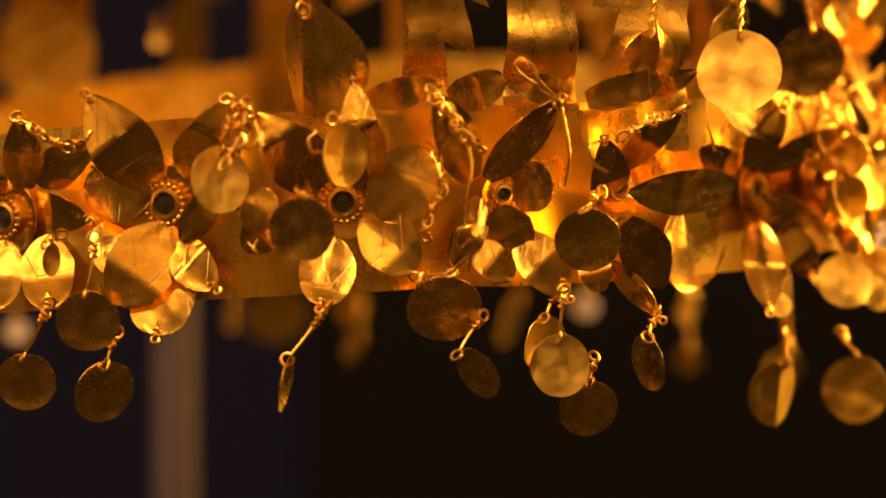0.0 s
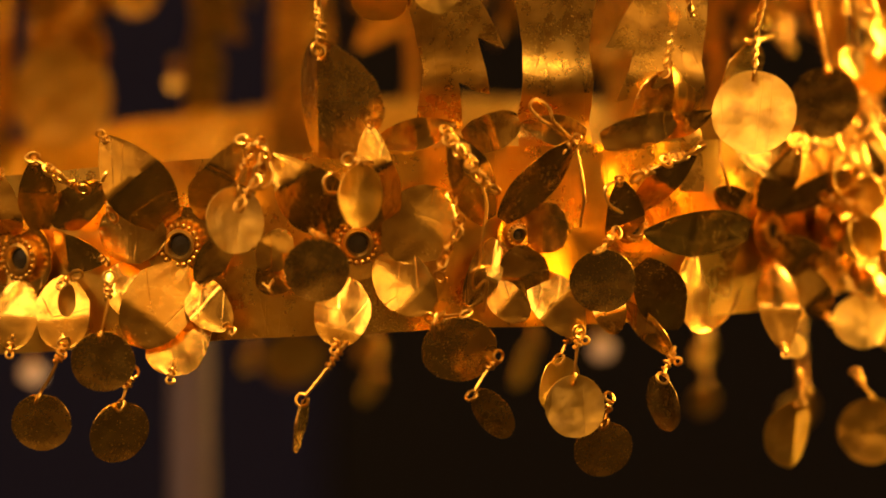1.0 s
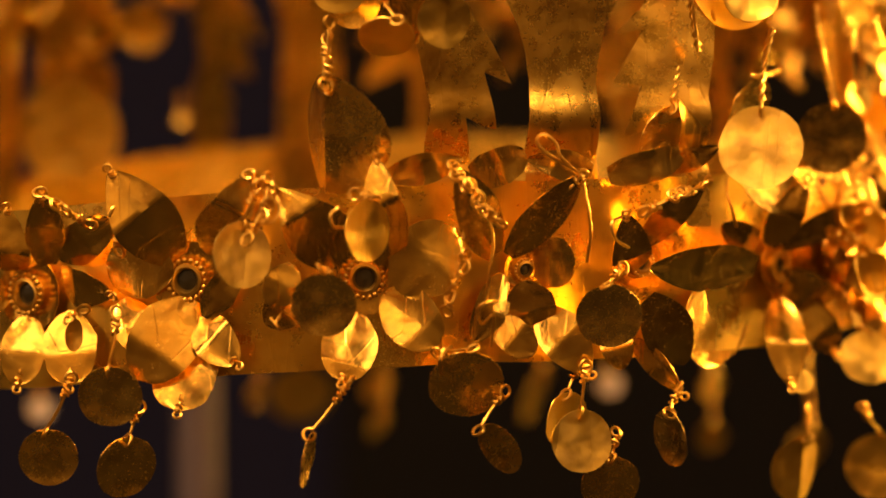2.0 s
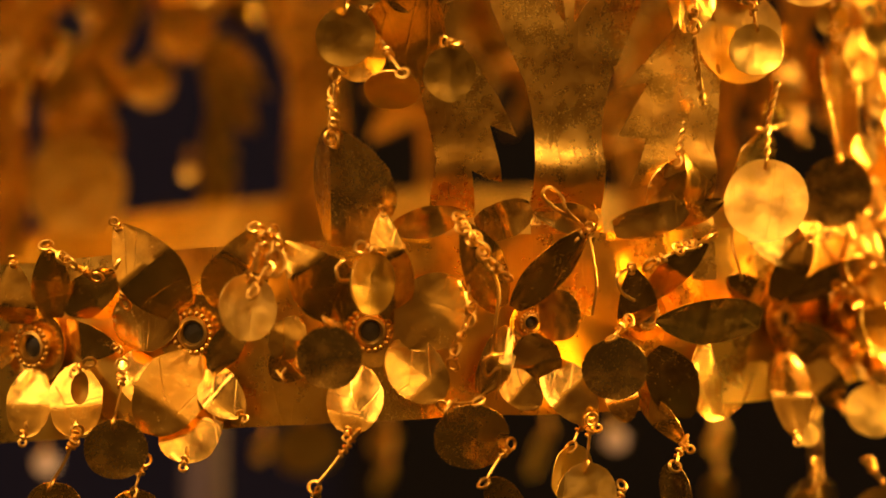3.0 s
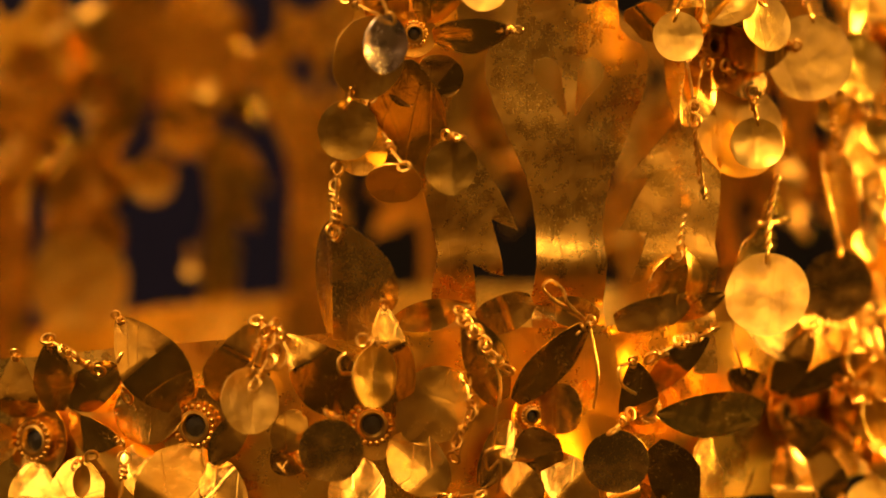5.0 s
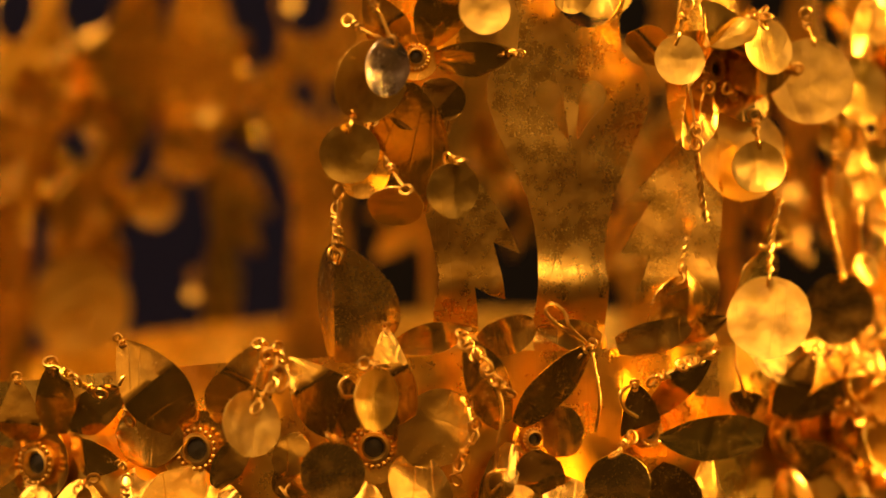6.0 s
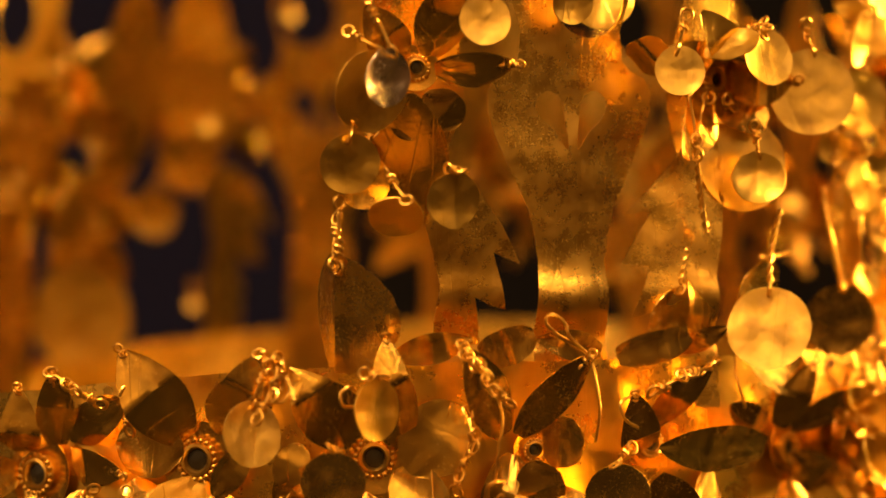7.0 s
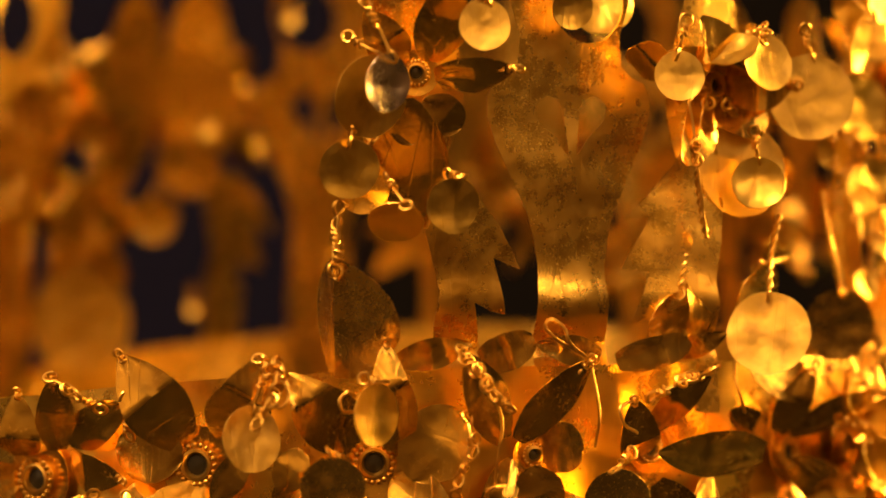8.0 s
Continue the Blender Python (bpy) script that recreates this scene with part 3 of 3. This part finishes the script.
rose = rosette(crown, 2.6, 1184.9, 2.0, 0.95)
leaf(rose, (-18.2, -7.0, 1187.1), (-29.3, -13.1, 1199.2), 10.2, bow=3.2, kink=0.76, knot=False)
leaf(rose, (-11.5, -6.6, 1186.1), (-13.8, -13.8, 1203.9), 7.7, bow=4.5, kink=0.72, blunt=0.2, fold=(-22, 0))
leaf(rose, (-30.6, -9.4, 1180.4), (-27.2, -8.7, 1187.2), 5.7, bow=0.4, blunt=0.5, knot=False)
leaf(rose, (-28.0, -6.6, 1193.3), (-20.6, -9.0, 1186.8), 3.6, bow=0.8, blunt=0.3, knot=False, turn=25)
leaf(rose, (-10.3, -8.5, 1182.7), (-1.7, -7.2, 1193.1), 11.8, bow=0.6, blunt=0.6, knot=False)
leaf(rose, (-12.7, -6.7, 1182.7), (-4.1, -10.2, 1174.6), 8.9, bow=0.8, blunt=0.6, kink=0.72, knot=False)
leaf(rose, (-17.2, -7.0, 1179.5), (-19.3, -13.0, 1169.1), 8.9, bow=0.9, blunt=0.7, kink=0.76)
leaf(rose, (-25.4, -6.3, 1182.5), (-31.6, -7.3, 1177.7), 6.3, bow=1.0, blunt=0.5, knot=False)
rose = rosette(crown, 18.8, 1185.9, 1.6, 0.55)
leaf(rose, (4.8, -4.6, 1188.4), (-1.4, -14.3, 1202.6), 8.1, bow=1.0, kink=0.6, fold=(-12, 18), turn=12)
leaf(rose, (7.0, -3.5, 1188.3), (18.3, -7.4, 1201.1), 6.6, bow=1.5, kink=0.5, fold=(-28, 24), blunt=0.15)
leaf(rose, (10.1, -1.4, 1187.5), (17.5, -5.5, 1187.4), 8.6, bow=0.6, blunt=0.8, kink=0.5, knot=False, turn=8)
leaf(rose, (12.1, -1.2, 1179.7), (19.8, -4.6, 1169.9), 7.7, bow=2.0, blunt=0.25, kink=0.5)
leaf(rose, (4.8, -4.1, 1178.1), (11.1, -6.9, 1173.0), 5.7, bow=1.4, blunt=0.7, knot=False)
leaf(rose, (9.0, -3.9, 1184.1), (11.8, -1.3, 1175.8), 8.2, bow=1.0, blunt=0.5, knot=False)
leaf(rose, (6.1, -2.7, 1185.2), (1.4, -6.5, 1174.9), 5.9, bow=1.2, blunt=0.4, knot=False, turn=-20)
rose = rosette(crown, 31.9, 1186.3, 1.6, 0.65)
leaf(rose, (26.9, 4.7, 1185.3), (25.6, -4.0, 1194.9), 7.2, bow=3.5, fold=(-20, 20), kink=0.5)
leaf(rose, (28.3, 6.1, 1189.3), (38.5, 5.1, 1199.3), 5.5, bow=1.2, fold=(-30, 22), kink=0.5)
leaf(rose, (47.8, 18.5, 1185.1), (29.5, -3.1, 1186.3), 8.1, bow=0.6, turn=-15, knot=False)
leaf(rose, (29.1, 2.5, 1180.9), (36.0, 10.8, 1169.8), 8.8, bow=1.2, kink=0.5, turn=-15, knot=False)
leaf(rose, (27.0, 5.9, 1174.2), (34.9, 6.2, 1165.5), 4.1, bow=1.2, fold=(-20, 20))
leaf(rose, (23.7, 4.1, 1176.7), (25.2, 2.6, 1169.5), 5.4, bow=1.0, blunt=0.3, knot=False)
rose = rosette(crown, 52.0, 1184.3, 1.6, 0.75)
leaf(rose, (52.6, 26.9, 1187.8), (67.9, 37.3, 1193.9), 5.0, bow=1.2, fold=(-25, 20))
leaf(rose, (50.3, 24.9, 1187.9), (56.3, 23.5, 1198.7), 5.9, bow=2, fold=(-20, 15))
leaf(rose, (52.7, 27.8, 1183.5), (61.7, 36.5, 1177.5), 7.5, bow=2, blunt=0.5, knot=False, turn=25)
leaf(rose, (52.0, 26.1, 1178.9), (53.8, 19.0, 1165.2), 6.8, bow=2.2, blunt=0.2)
leaf(rose, (48.1, 23.2, 1188.0), (41.8, 11.5, 1192.4), 5.4, bow=2.0, blunt=0.5, knot=False)
leaf(rose, (39.2, 17.2, 1182.9), (42.2, 19.7, 1168.7), 17.9, bow=0.2, blunt=0.7, turn=-49, knot=False)
leaf(rose, (56.5, 33.9, 1177.8), (62.5, 35.8, 1169.0), 6.3, bow=2)
pendant(-66.5, -2.4, 1155.9, 4.8, 0, -15, (-63.1, -4.1, 1167.9), 'dull olive-gold dangling disc, its face turned from the light', mat=GOLD_DARK)
pendant(-56.0, -10.4, 1166.5, 5.1, 0, -15, (-55.0, -10.8, 1178.9), 'dull olive-gold dangling disc, its face turned from the light', mat=GOLD_DARK)
pendant(-53.8, -8.1, 1155.0, 5.2, 30, -15, (-51.7, -8.8, 1163.7), 'dull olive-gold dangling disc, its face turned from the light', mat=GOLD_DARK)
pendant(-34.8, -16.9, 1189.3, 5.3, 34, 7, (-32.6, -17.2, 1199.3), 'flat matte gold disc hung from a tangle of wire', roll=8, mat=GOLD_MATTE)
pendant(-21.9, -18.0, 1181.7, 5.1, 0, -11, (-21.4, -18.0, 1186.6), 'dull olive-gold dangling disc, its face turned from the light', mat=GOLD_DARK)
pendant(-15.3, -17.9, 1193.2, 5.0, 48, 0, (-16.1, -17.9, 1198.7), 'oval gold disc lying on an upright petal')
pendant(-24.9, -13.9, 1156.9, 4.4, 80, -10, (-18.5, -14.0, 1168.5), mat=GOLD_DARK)
pendant(0.1, -9.9, 1168.5, 6.0, 6, -25, (-3.5, -10.6, 1173.5), 'dull olive-gold dangling disc, its face turned from the light', mat=GOLD_DARK)
pendant(5.5, -9.0, 1158.1, 5.5, 15, -22, (5.9, -9.5, 1166.5), 'dark gold disc tilted on its hook', mat=GOLD_DARK, roll=-42, squash=0.5)
pendant(18.5, -7.3, 1159.0, 5.1, 20, 4, (19.1, -7.0, 1170.0), mat=GOLD_MATTE)
pendant(16.0, -4.0, 1162.0, 4.7, 45, -5, (18.1, -3.1, 1170.1))
pendant(23.3, 1.5, 1151.2, 4.9, 12, -18, (24.2, 2.0, 1158.6), 'dull olive-gold dangling disc, its face turned from the light', mat=GOLD_DARK)
pendant(22.8, -8.7, 1179.2, 5.2, 0, -13, (24.6, -7.8, 1186.2), 'dull olive-gold dangling disc, its face turned from the light', mat=GOLD_DARK)
pendant(33.3, 2.7, 1158.5, 4.7, -58, -8, (34.2, 3.3, 1165.8), roll=14, mat=GOLD_DARK)
pendant(56.1, 26.5, 1150.5, 5.8, 45, -10, (57.3, 28.1, 1159.3), fold=0.6)
pendant(70.4, 42.2, 1149.0, 5.7, -15, -1, (67.3, 36.3, 1159.4))
pendant(-62.0, -8.0, 1176.0, 2.7, 50, 0, (-61.0, -8.4, 1179.6), squash=0.7)
pendant(-16.3, -13.9, 1243.0, 6.7, 34, -11, (-18.9, -14.0, 1251.9))
pendant(-13.6, -18.8, 1244.9, 4.6, 44, -6, (-16.4, -18.9, 1256.5), 'thin silvery disc, paler than the gold ones', mat=SILVERY)
pendant(-19.5, -14.0, 1231.6, 4.8, 10, -10, (-18.9, -14.0, 1239.0))
pendant(-17.5, -9.0, 1228.8, 4.4, 15, -9, (-16.4, -8.9, 1236.0), 'dull olive-gold dangling disc, its face turned from the light', mat=GOLD_DARK)
pendant(-12.2, -13.0, 1223.4, 4.4, 10, -46, (-13.2, -12.8, 1229.6), 'tilted orange-gold disc, its face turned down', roll=12)
pendant(-3.0, -13.5, 1225.8, 4.4, 20, -8, (-3.4, -13.6, 1230.6), fold=0.4)
hanging_leaf((-21.9, -8.5, 1198.5), (-22.0, -13.0, 1217.3), 20.6, (-21.6, -12.0, 1222.0), 'large dark gold leaf folded lengthwise, hung on a twisted wire', bow=0.2, blunt=0.1, kink=0.45, fold=(4, -73))
pendant(1.7, -14.7, 1254.1, 4.1, 8, 8, (1.2, -14.8, 1259.3), mat=GOLD_MATTE)
pendant(32.8, -1.1, 1246.4, 4.1, 10, 9, (33.7, -0.5, 1254.5), mat=GOLD_MATTE)
pendant(47.5, 9.9, 1248.9, 4.8, 35, 14, (46.8, 9.3, 1253.0), mat=GOLD_MATTE)
pendant(41.8, 5.1, 1250.6, 4.4, 10, 62, (46.3, 8.8, 1253.5), roll=-25)
pendant(55.3, 17.7, 1243.3, 7.1, 6, 7, (54.3, 16.5, 1253.7), mat=GOLD_MATTE)
pendant(43.7, 14.5, 1231.5, 7.7, 22, 6, (41.6, 12.6, 1241.6), mat=GOLD_MATTE)
pendant(46.1, 9.9, 1229.2, 4.4, 2, 17, (45.5, 9.4, 1237.0), 'small bright disc over a larger one', dish=1.0)
pendant(47.8, 8.8, 1204.9, 6.9, -8, 14, (49.7, 10.5, 1224.1), 'broad bright gold disc on a long twisted wire', dish=0.15, mat=GOLD_MATTE)
pendant(61.1, 33.6, 1205.4, 6.1, 15, -8, (58.1, 29.2, 1227.7), 'dull olive-gold dangling disc, its face turned from the light', mat=GOLD_DARK)
pendant(46.2, 19.7, 1210.1, 6.1, 55, -20, (52.8, 27.1, 1216.9), 'dull olive-gold dangling disc, its face turned from the light', mat=GOLD_DARK)
pendant(31.8, 10.2, 1206.7, 5.5, 50, -20, (37.1, 14.1, 1228.7), 'dull olive-gold dangling disc, its face turned from the light', mat=GOLD_DARK)
pendant(36.8, 10.1, 1237.9, 5.0, 82, -8, (37.3, 10.5, 1245.3))
pendant(65.8, 46.6, 1242.1, 5.8, 35, 5, (63.4, 41.7, 1252.6))
pendant(67.1, 49.6, 1228.5, 4.8, 40, 0, (65.2, 45.3, 1237.2))
pendant(70.1, 66.2, 1255.2, 4.9, 20, 15, (67.7, 57.3, 1260.8))
pendant(20.4, 12.5, 1258.4, 5.7, 10, 28, (22.2, 13.6, 1265.6), 'bright gold disc behind a round hole in the tree')
pendant(15.6, -4.2, 1257.1, 3.4, 20, -5, (15.4, -4.2, 1261.1))
rose = rosette(crown, 6.8, 1246.8, 1.6, 0.6)
leaf(rose, (-6.2, -7.0, 1246.5), (6.5, -8.3, 1247.5), 6.1, bow=1.2, turn=28, kink=0.5)
leaf(rose, (-6.9, -7.1, 1248.6), (-3.5, -12.6, 1261.2), 8.9, bow=1.0, blunt=0.2, turn=22)
leaf(rose, (-8.0, -8.7, 1242.5), (-1.9, -5.7, 1238.1), 6.4, bow=0.6, blunt=0.7, knot=False)
leaf(rose, (-11.1, -10.6, 1242.7), (-9.4, 0.7, 1221.6), 12.5, bow=0.4, blunt=0.35, knot=False)
leaf(rose, (-12.0, -8.2, 1241.8), (-9.6, -6.9, 1235.4), 5.4, bow=0.4, blunt=0.7, knot=False)
leaf(rose, (-11.4, -6.6, 1248.1), (-17.0, -13.0, 1256.4), 7.0, bow=2.0, knot=False)
rose = rosette(crown, 40.2, 1245.3, 1.6, 0.6)
petal(rose, 40.2, 1245.3, -8.8, 10.7, 8, 8.8, knot=False)
petal(rose, 40.2, 1245.3, 2.5, 8.2, 8, 8.8)
petal(rose, 40.2, 1245.3, 6.1, -8.3, 7, 9.9, knot=False)
petal(rose, 40.2, 1245.3, -12.9, 4.4, 3, 7.7, knot=False)
petal(rose, 40.2, 1245.3, -11.6, -12.9, 7, 8.8, knot=False)
petal(rose, 40.2, 1245.3, 11.5, 0.1, 8, 8.8)
petal(crown, 4.8, 1201.0, 11.9, 2.8, 4, 5, knot=False, base=0.0, name='curled_leaf', bow=2.0)
petal(crown, 13.4, 1200.9, 7.8, 3.7, 5, 6, knot=False, base=0.0, name='curled_leaf', bow=2.0, round_tip=0.6)
petal(crown, 26.2, 1201.5, -12.8, 2.2, 4, 5, knot=False, base=0.0, name='curled_leaf', bow=1.5)
petal(crown, 28.1, 1200.5, 12.5, 3.4, 4, 5.4, knot=False, base=0.0, name='curled_leaf', bow=2.0, round_tip=0.4)
petal(crown, 34.4, 1201.7, 6.7, 3.3, 8, 4, knot=False, base=0.0, name='curled_leaf', bow=1.5)
petal(crown, 37.7, 1215.8, -2.6, -12.7, 4, 6, knot=False, base=0.0, name='curled_leaf', bow=2.5, round_tip=0.3)
petal(crown, 46.4, 1199.7, 8.9, -5.7, 7, 8, knot=False, base=0.0, name='curled_leaf', bow=1.0)
petal(crown, 30.1, 1247.9, 2.8, 3.1, 6, 8, knot=False, base=0.0, name='curled_leaf', bow=1.5, round_tip=0.5)
wire(((18.8, -6.1, 1200.6), (16.4, -9.2, 1202.8), (13.0, -11.5, 1204.8), (11.3, -12.1, 1206.8), (12.4, -11.7, 1207.9), (14.4, -11.0, 1206.4), (15.1, -10.8, 1204.3), (18.0, -7.5, 1201.4)), 0.3)
wire(((42.5, 12.1, 1200.2), (42.4, 8.2, 1197.6), (43.3, 7.6, 1194.4), (44.1, 10.9, 1192.0)), 0.3)
wire(((34.5, 3.5, 1242.4), (35.7, 3.2, 1234.2), (37.5, 5.7, 1220.6)), 0.26, True)
wire(((59.2, 25.6, 1238.0), (60.3, 27.1, 1230.5)), 0.3, True)
wire(((-21.2, -13.0, 1224.4), (-21.3, -13.0, 1216.4)), 0.3, True)
wire(((-18.4, -17.0, 1196.2), (-19.6, -18.0, 1196.7), (-20.8, -18.0, 1195.6), (-20.4, -18.0, 1193.8), (-19.0, -17.0, 1193.6)), 0.3)
wire(((-30.5, -11.4, 1179.0), (-29.1, -13.6, 1177.5), (-29.6, -13.5, 1178.4), (-28.9, -12.6, 1179.5)), 0.3)
wire(((-0.8, -13.1, 1191.5), (-0.2, -15.1, 1188.1), (-1.9, -15.4, 1183.7), (-2.6, -12.5, 1180.8)), 0.25, True)
wire(((2.7, -14.4, 1197.4), (4.5, -15.0, 1192.1), (3.9, -15.2, 1186.8), (3.4, -14.3, 1181.9)), 0.22)
wire(((5.0, -11.8, 1181.7), (3.4, -15.3, 1181.8), (2.1, -15.6, 1180.7), (2.7, -13.4, 1178.2), (4.5, -14.0, 1179.6), (4.1, -12.1, 1174.6)), 0.3)
wire(((-1.2, -15.3, 1202.3), (-0.4, -16.1, 1201.0), (1.4, -16.8, 1199.3), (2.7, -16.5, 1197.1), (4.9, -14.9, 1194.8)), 0.3, True)
wire(((18.8, -7.2, 1200.0), (19.9, -8.9, 1193.0), (19.3, -7.0, 1187.5)), 0.26)
wire(((24.8, -6.6, 1194.7), (23.2, -8.5, 1193.7), (23.9, -8.2, 1191.2), (26.0, -6.0, 1189.7)), 0.28)
wire(((38.1, 3.6, 1199.0), (33.8, -1.7, 1197.9), (29.2, -4.4, 1195.8)), 0.3, True)
wire(((-66.9, -3.3, 1197.8), (-63.8, -6.0, 1196.0), (-60.4, -4.3, 1193.8)), 0.3, True)
wire(((-33.0, -14.2, 1201.3), (-30.7, -16.4, 1200.1), (-31.2, -18.4, 1196.3), (-33.2, -19.2, 1192.8)), 0.3, True)
wire(((-30.3, -14.5, 1198.3), (-28.9, -17.6, 1196.2), (-30.1, -18.5, 1194.4), (-31.9, -18.3, 1195.4), (-30.9, -16.4, 1197.5)), 0.3)
wire(((-55.2, -7.5, 1194.3), (-54.9, -5.5, 1190.1)), 0.3, True)
wire(((-2.1, -11.4, 1174.5), (-3.9, -13.7, 1172.9), (-3.7, -12.7, 1170.2)), 0.3)

# rosettes where the band turns away
for th, s in ((66.0, 31), (82.0, 32)):
    rng = random.Random(s)
    rose = rosette(crown, th, 1184.5)
    for k in range(7):
        an = radians(51 * k + rng.uniform(-10, 10))
        r = rng.uniform(15, 19)
        petal(rose, th, 1184.5, r * math.cos(an), r * math.sin(an), rng.uniform(6, 10), rng.uniform(7, 10), cup=rng.uniform(0.6, 1.5))

# discs on the side tree and on the side of the band
rng = random.Random(77)
for k in range(60):
    th = rng.uniform(58, 104)
    z = rng.choice((rng.uniform(1205, 1265), rng.uniform(1163, 1195)))
    p = on_band(th, 0, z, rng.uniform(4, 12))
    h = on_band(th, rng.uniform(-2, 2), z + rng.uniform(8, 13), rng.uniform(3, 8))
    pendant(p.x, p.y, p.z, rng.uniform(2.6, 5.2), rng.uniform(-40, 70), rng.uniform(-15, 30), h, "small gold disc dangling on the side of the crown")

# discs on the far tree and under the far side of the band
rng = random.Random(5)
for x, z, r in ((-63.6, 1221.8, 5.0), (-73.3, 1238.0, 5.2), (-86.0, 1243.0, 6.0), (-73.8, 1211.0, 6.5), (-79.0, 1246.0, 4.5), (-48.0, 1243.0, 5.0),
                (-57.0, 1232.0, 6.5), (-92.0, 1228.0, 6.0), (0.0, 1222.0, 5.5), (8.0, 1240.0, 6.0), (30.0, 1215.0, 6.0), (40.0, 1232.0, 6.0)):
    a = math.asin(max(-0.98, min(0.98, (x - AX) / RAD)))
    y = AY + RAD * math.cos(a) - rng.uniform(4, 8)
    pendant(x, y, z, r, rng.uniform(-30, 30), rng.uniform(-11, -1), (x + rng.uniform(-2, 2), y + 3, z + r + rng.uniform(2, 6)), "gold disc dangling on the far tree of the crown", mat=GOLD_DARK)
for x, z, r, yaw in ((-42.7, 1147.4, 3.0, 60), (-33.6, 1147.5, 6.5, 10), (-18.2, 1149.0, 3.6, 30), (-18.2, 1141.0, 3.2, 55), (13.2, 1147.0, 5.5, 68), (47.7, 1142.0, 3.2, 20), (47.7, 1152.0, 3.0, 40), (64, 1143.0, 4.5, 30)):
    a = math.asin((x - AX) / RAD)
    y = AY + RAD * math.cos(a) + 3
    pendant(x, y, z, r, yaw, rng.uniform(-22, -15), (x + rng.uniform(-1, 1), y - 1.5, 1171 + sag(x)), "gold disc hanging below the far side of the band")

pendant(-77.5, 149.0, 1201.5, 10.0, -6, -3, (-76.5, 151.0, 1214.5), "large amber-gold disc dangling on the far tree", mat=GOLD_DISC)

# pale beads that hang below the far side of the band
for x, z in ((-83.8, 1147.0), (28.3, 1150.5)):
    a = math.asin((x - AX) / RAD)
    y = AY + RAD * math.cos(a) + 3
    pendant(x, y, z, 2.6, 10, 25, (x, y - 1.5, 1171 + sag(x)), "small pale stone disc hanging below the far band", mat=PALE)

# small discs added on the far tree as glints; they mirror the diffuser
for x, z, r in ((-56.2, 1203.5, 1.5), (-78.7, 1244.4, 1.5), (-53.2, 1239.3, 1.7), (-36.9, 1261.0, 1.4), (-72.5, 1214.0, 1.4), (35.0, 1212.0, 1.6)):
    a = math.asin((x - AX) / RAD)
    y = AY + RAD * math.cos(a) - 7
    pendant(x, y, z, r, -2, 23, (x, y + 2.5, z + r + 2.0), "tiny gold disc added as a glint on the far tree", dish=0.1)
pendant(-89.5, 140.0, 1215.0, 3.0, 0, 22, (-89.5, 143.0, 1221.0), "small silvery disc beside the far tree", mat=SILVERY)

# small discs added on the side of the band as glints; they mirror the diffuser
pendant(59.6, 35.0, 1198.1, 1.0, 20, 24, (60.0, 36.2, 1201.3), "tiny pale disc added as a white spot on the side of the crown", dish=0.1, mat=SILVERY)
pendant(75.4, 58.5, 1174.2, 2.6, 20, 24, (75.8, 59.7, 1179.0), "tiny pale disc added as a white spot on the side of the crown", dish=0.1, mat=SILVERY)
pendant(55.7, 22.8, 1165.6, 2.2, 20, 24, (56.1, 24.0, 1170.0), "tiny gold disc added as a bright spot on the side of the crown", dish=0.1, mat=GOLD_DISC)
pendant(65.4, 36.9, 1174.6, 1.3, 20, 24, (65.8, 38.1, 1178.1), "tiny gold disc added as a bright spot on the side of the crown", dish=0.1, mat=GOLD_DISC)
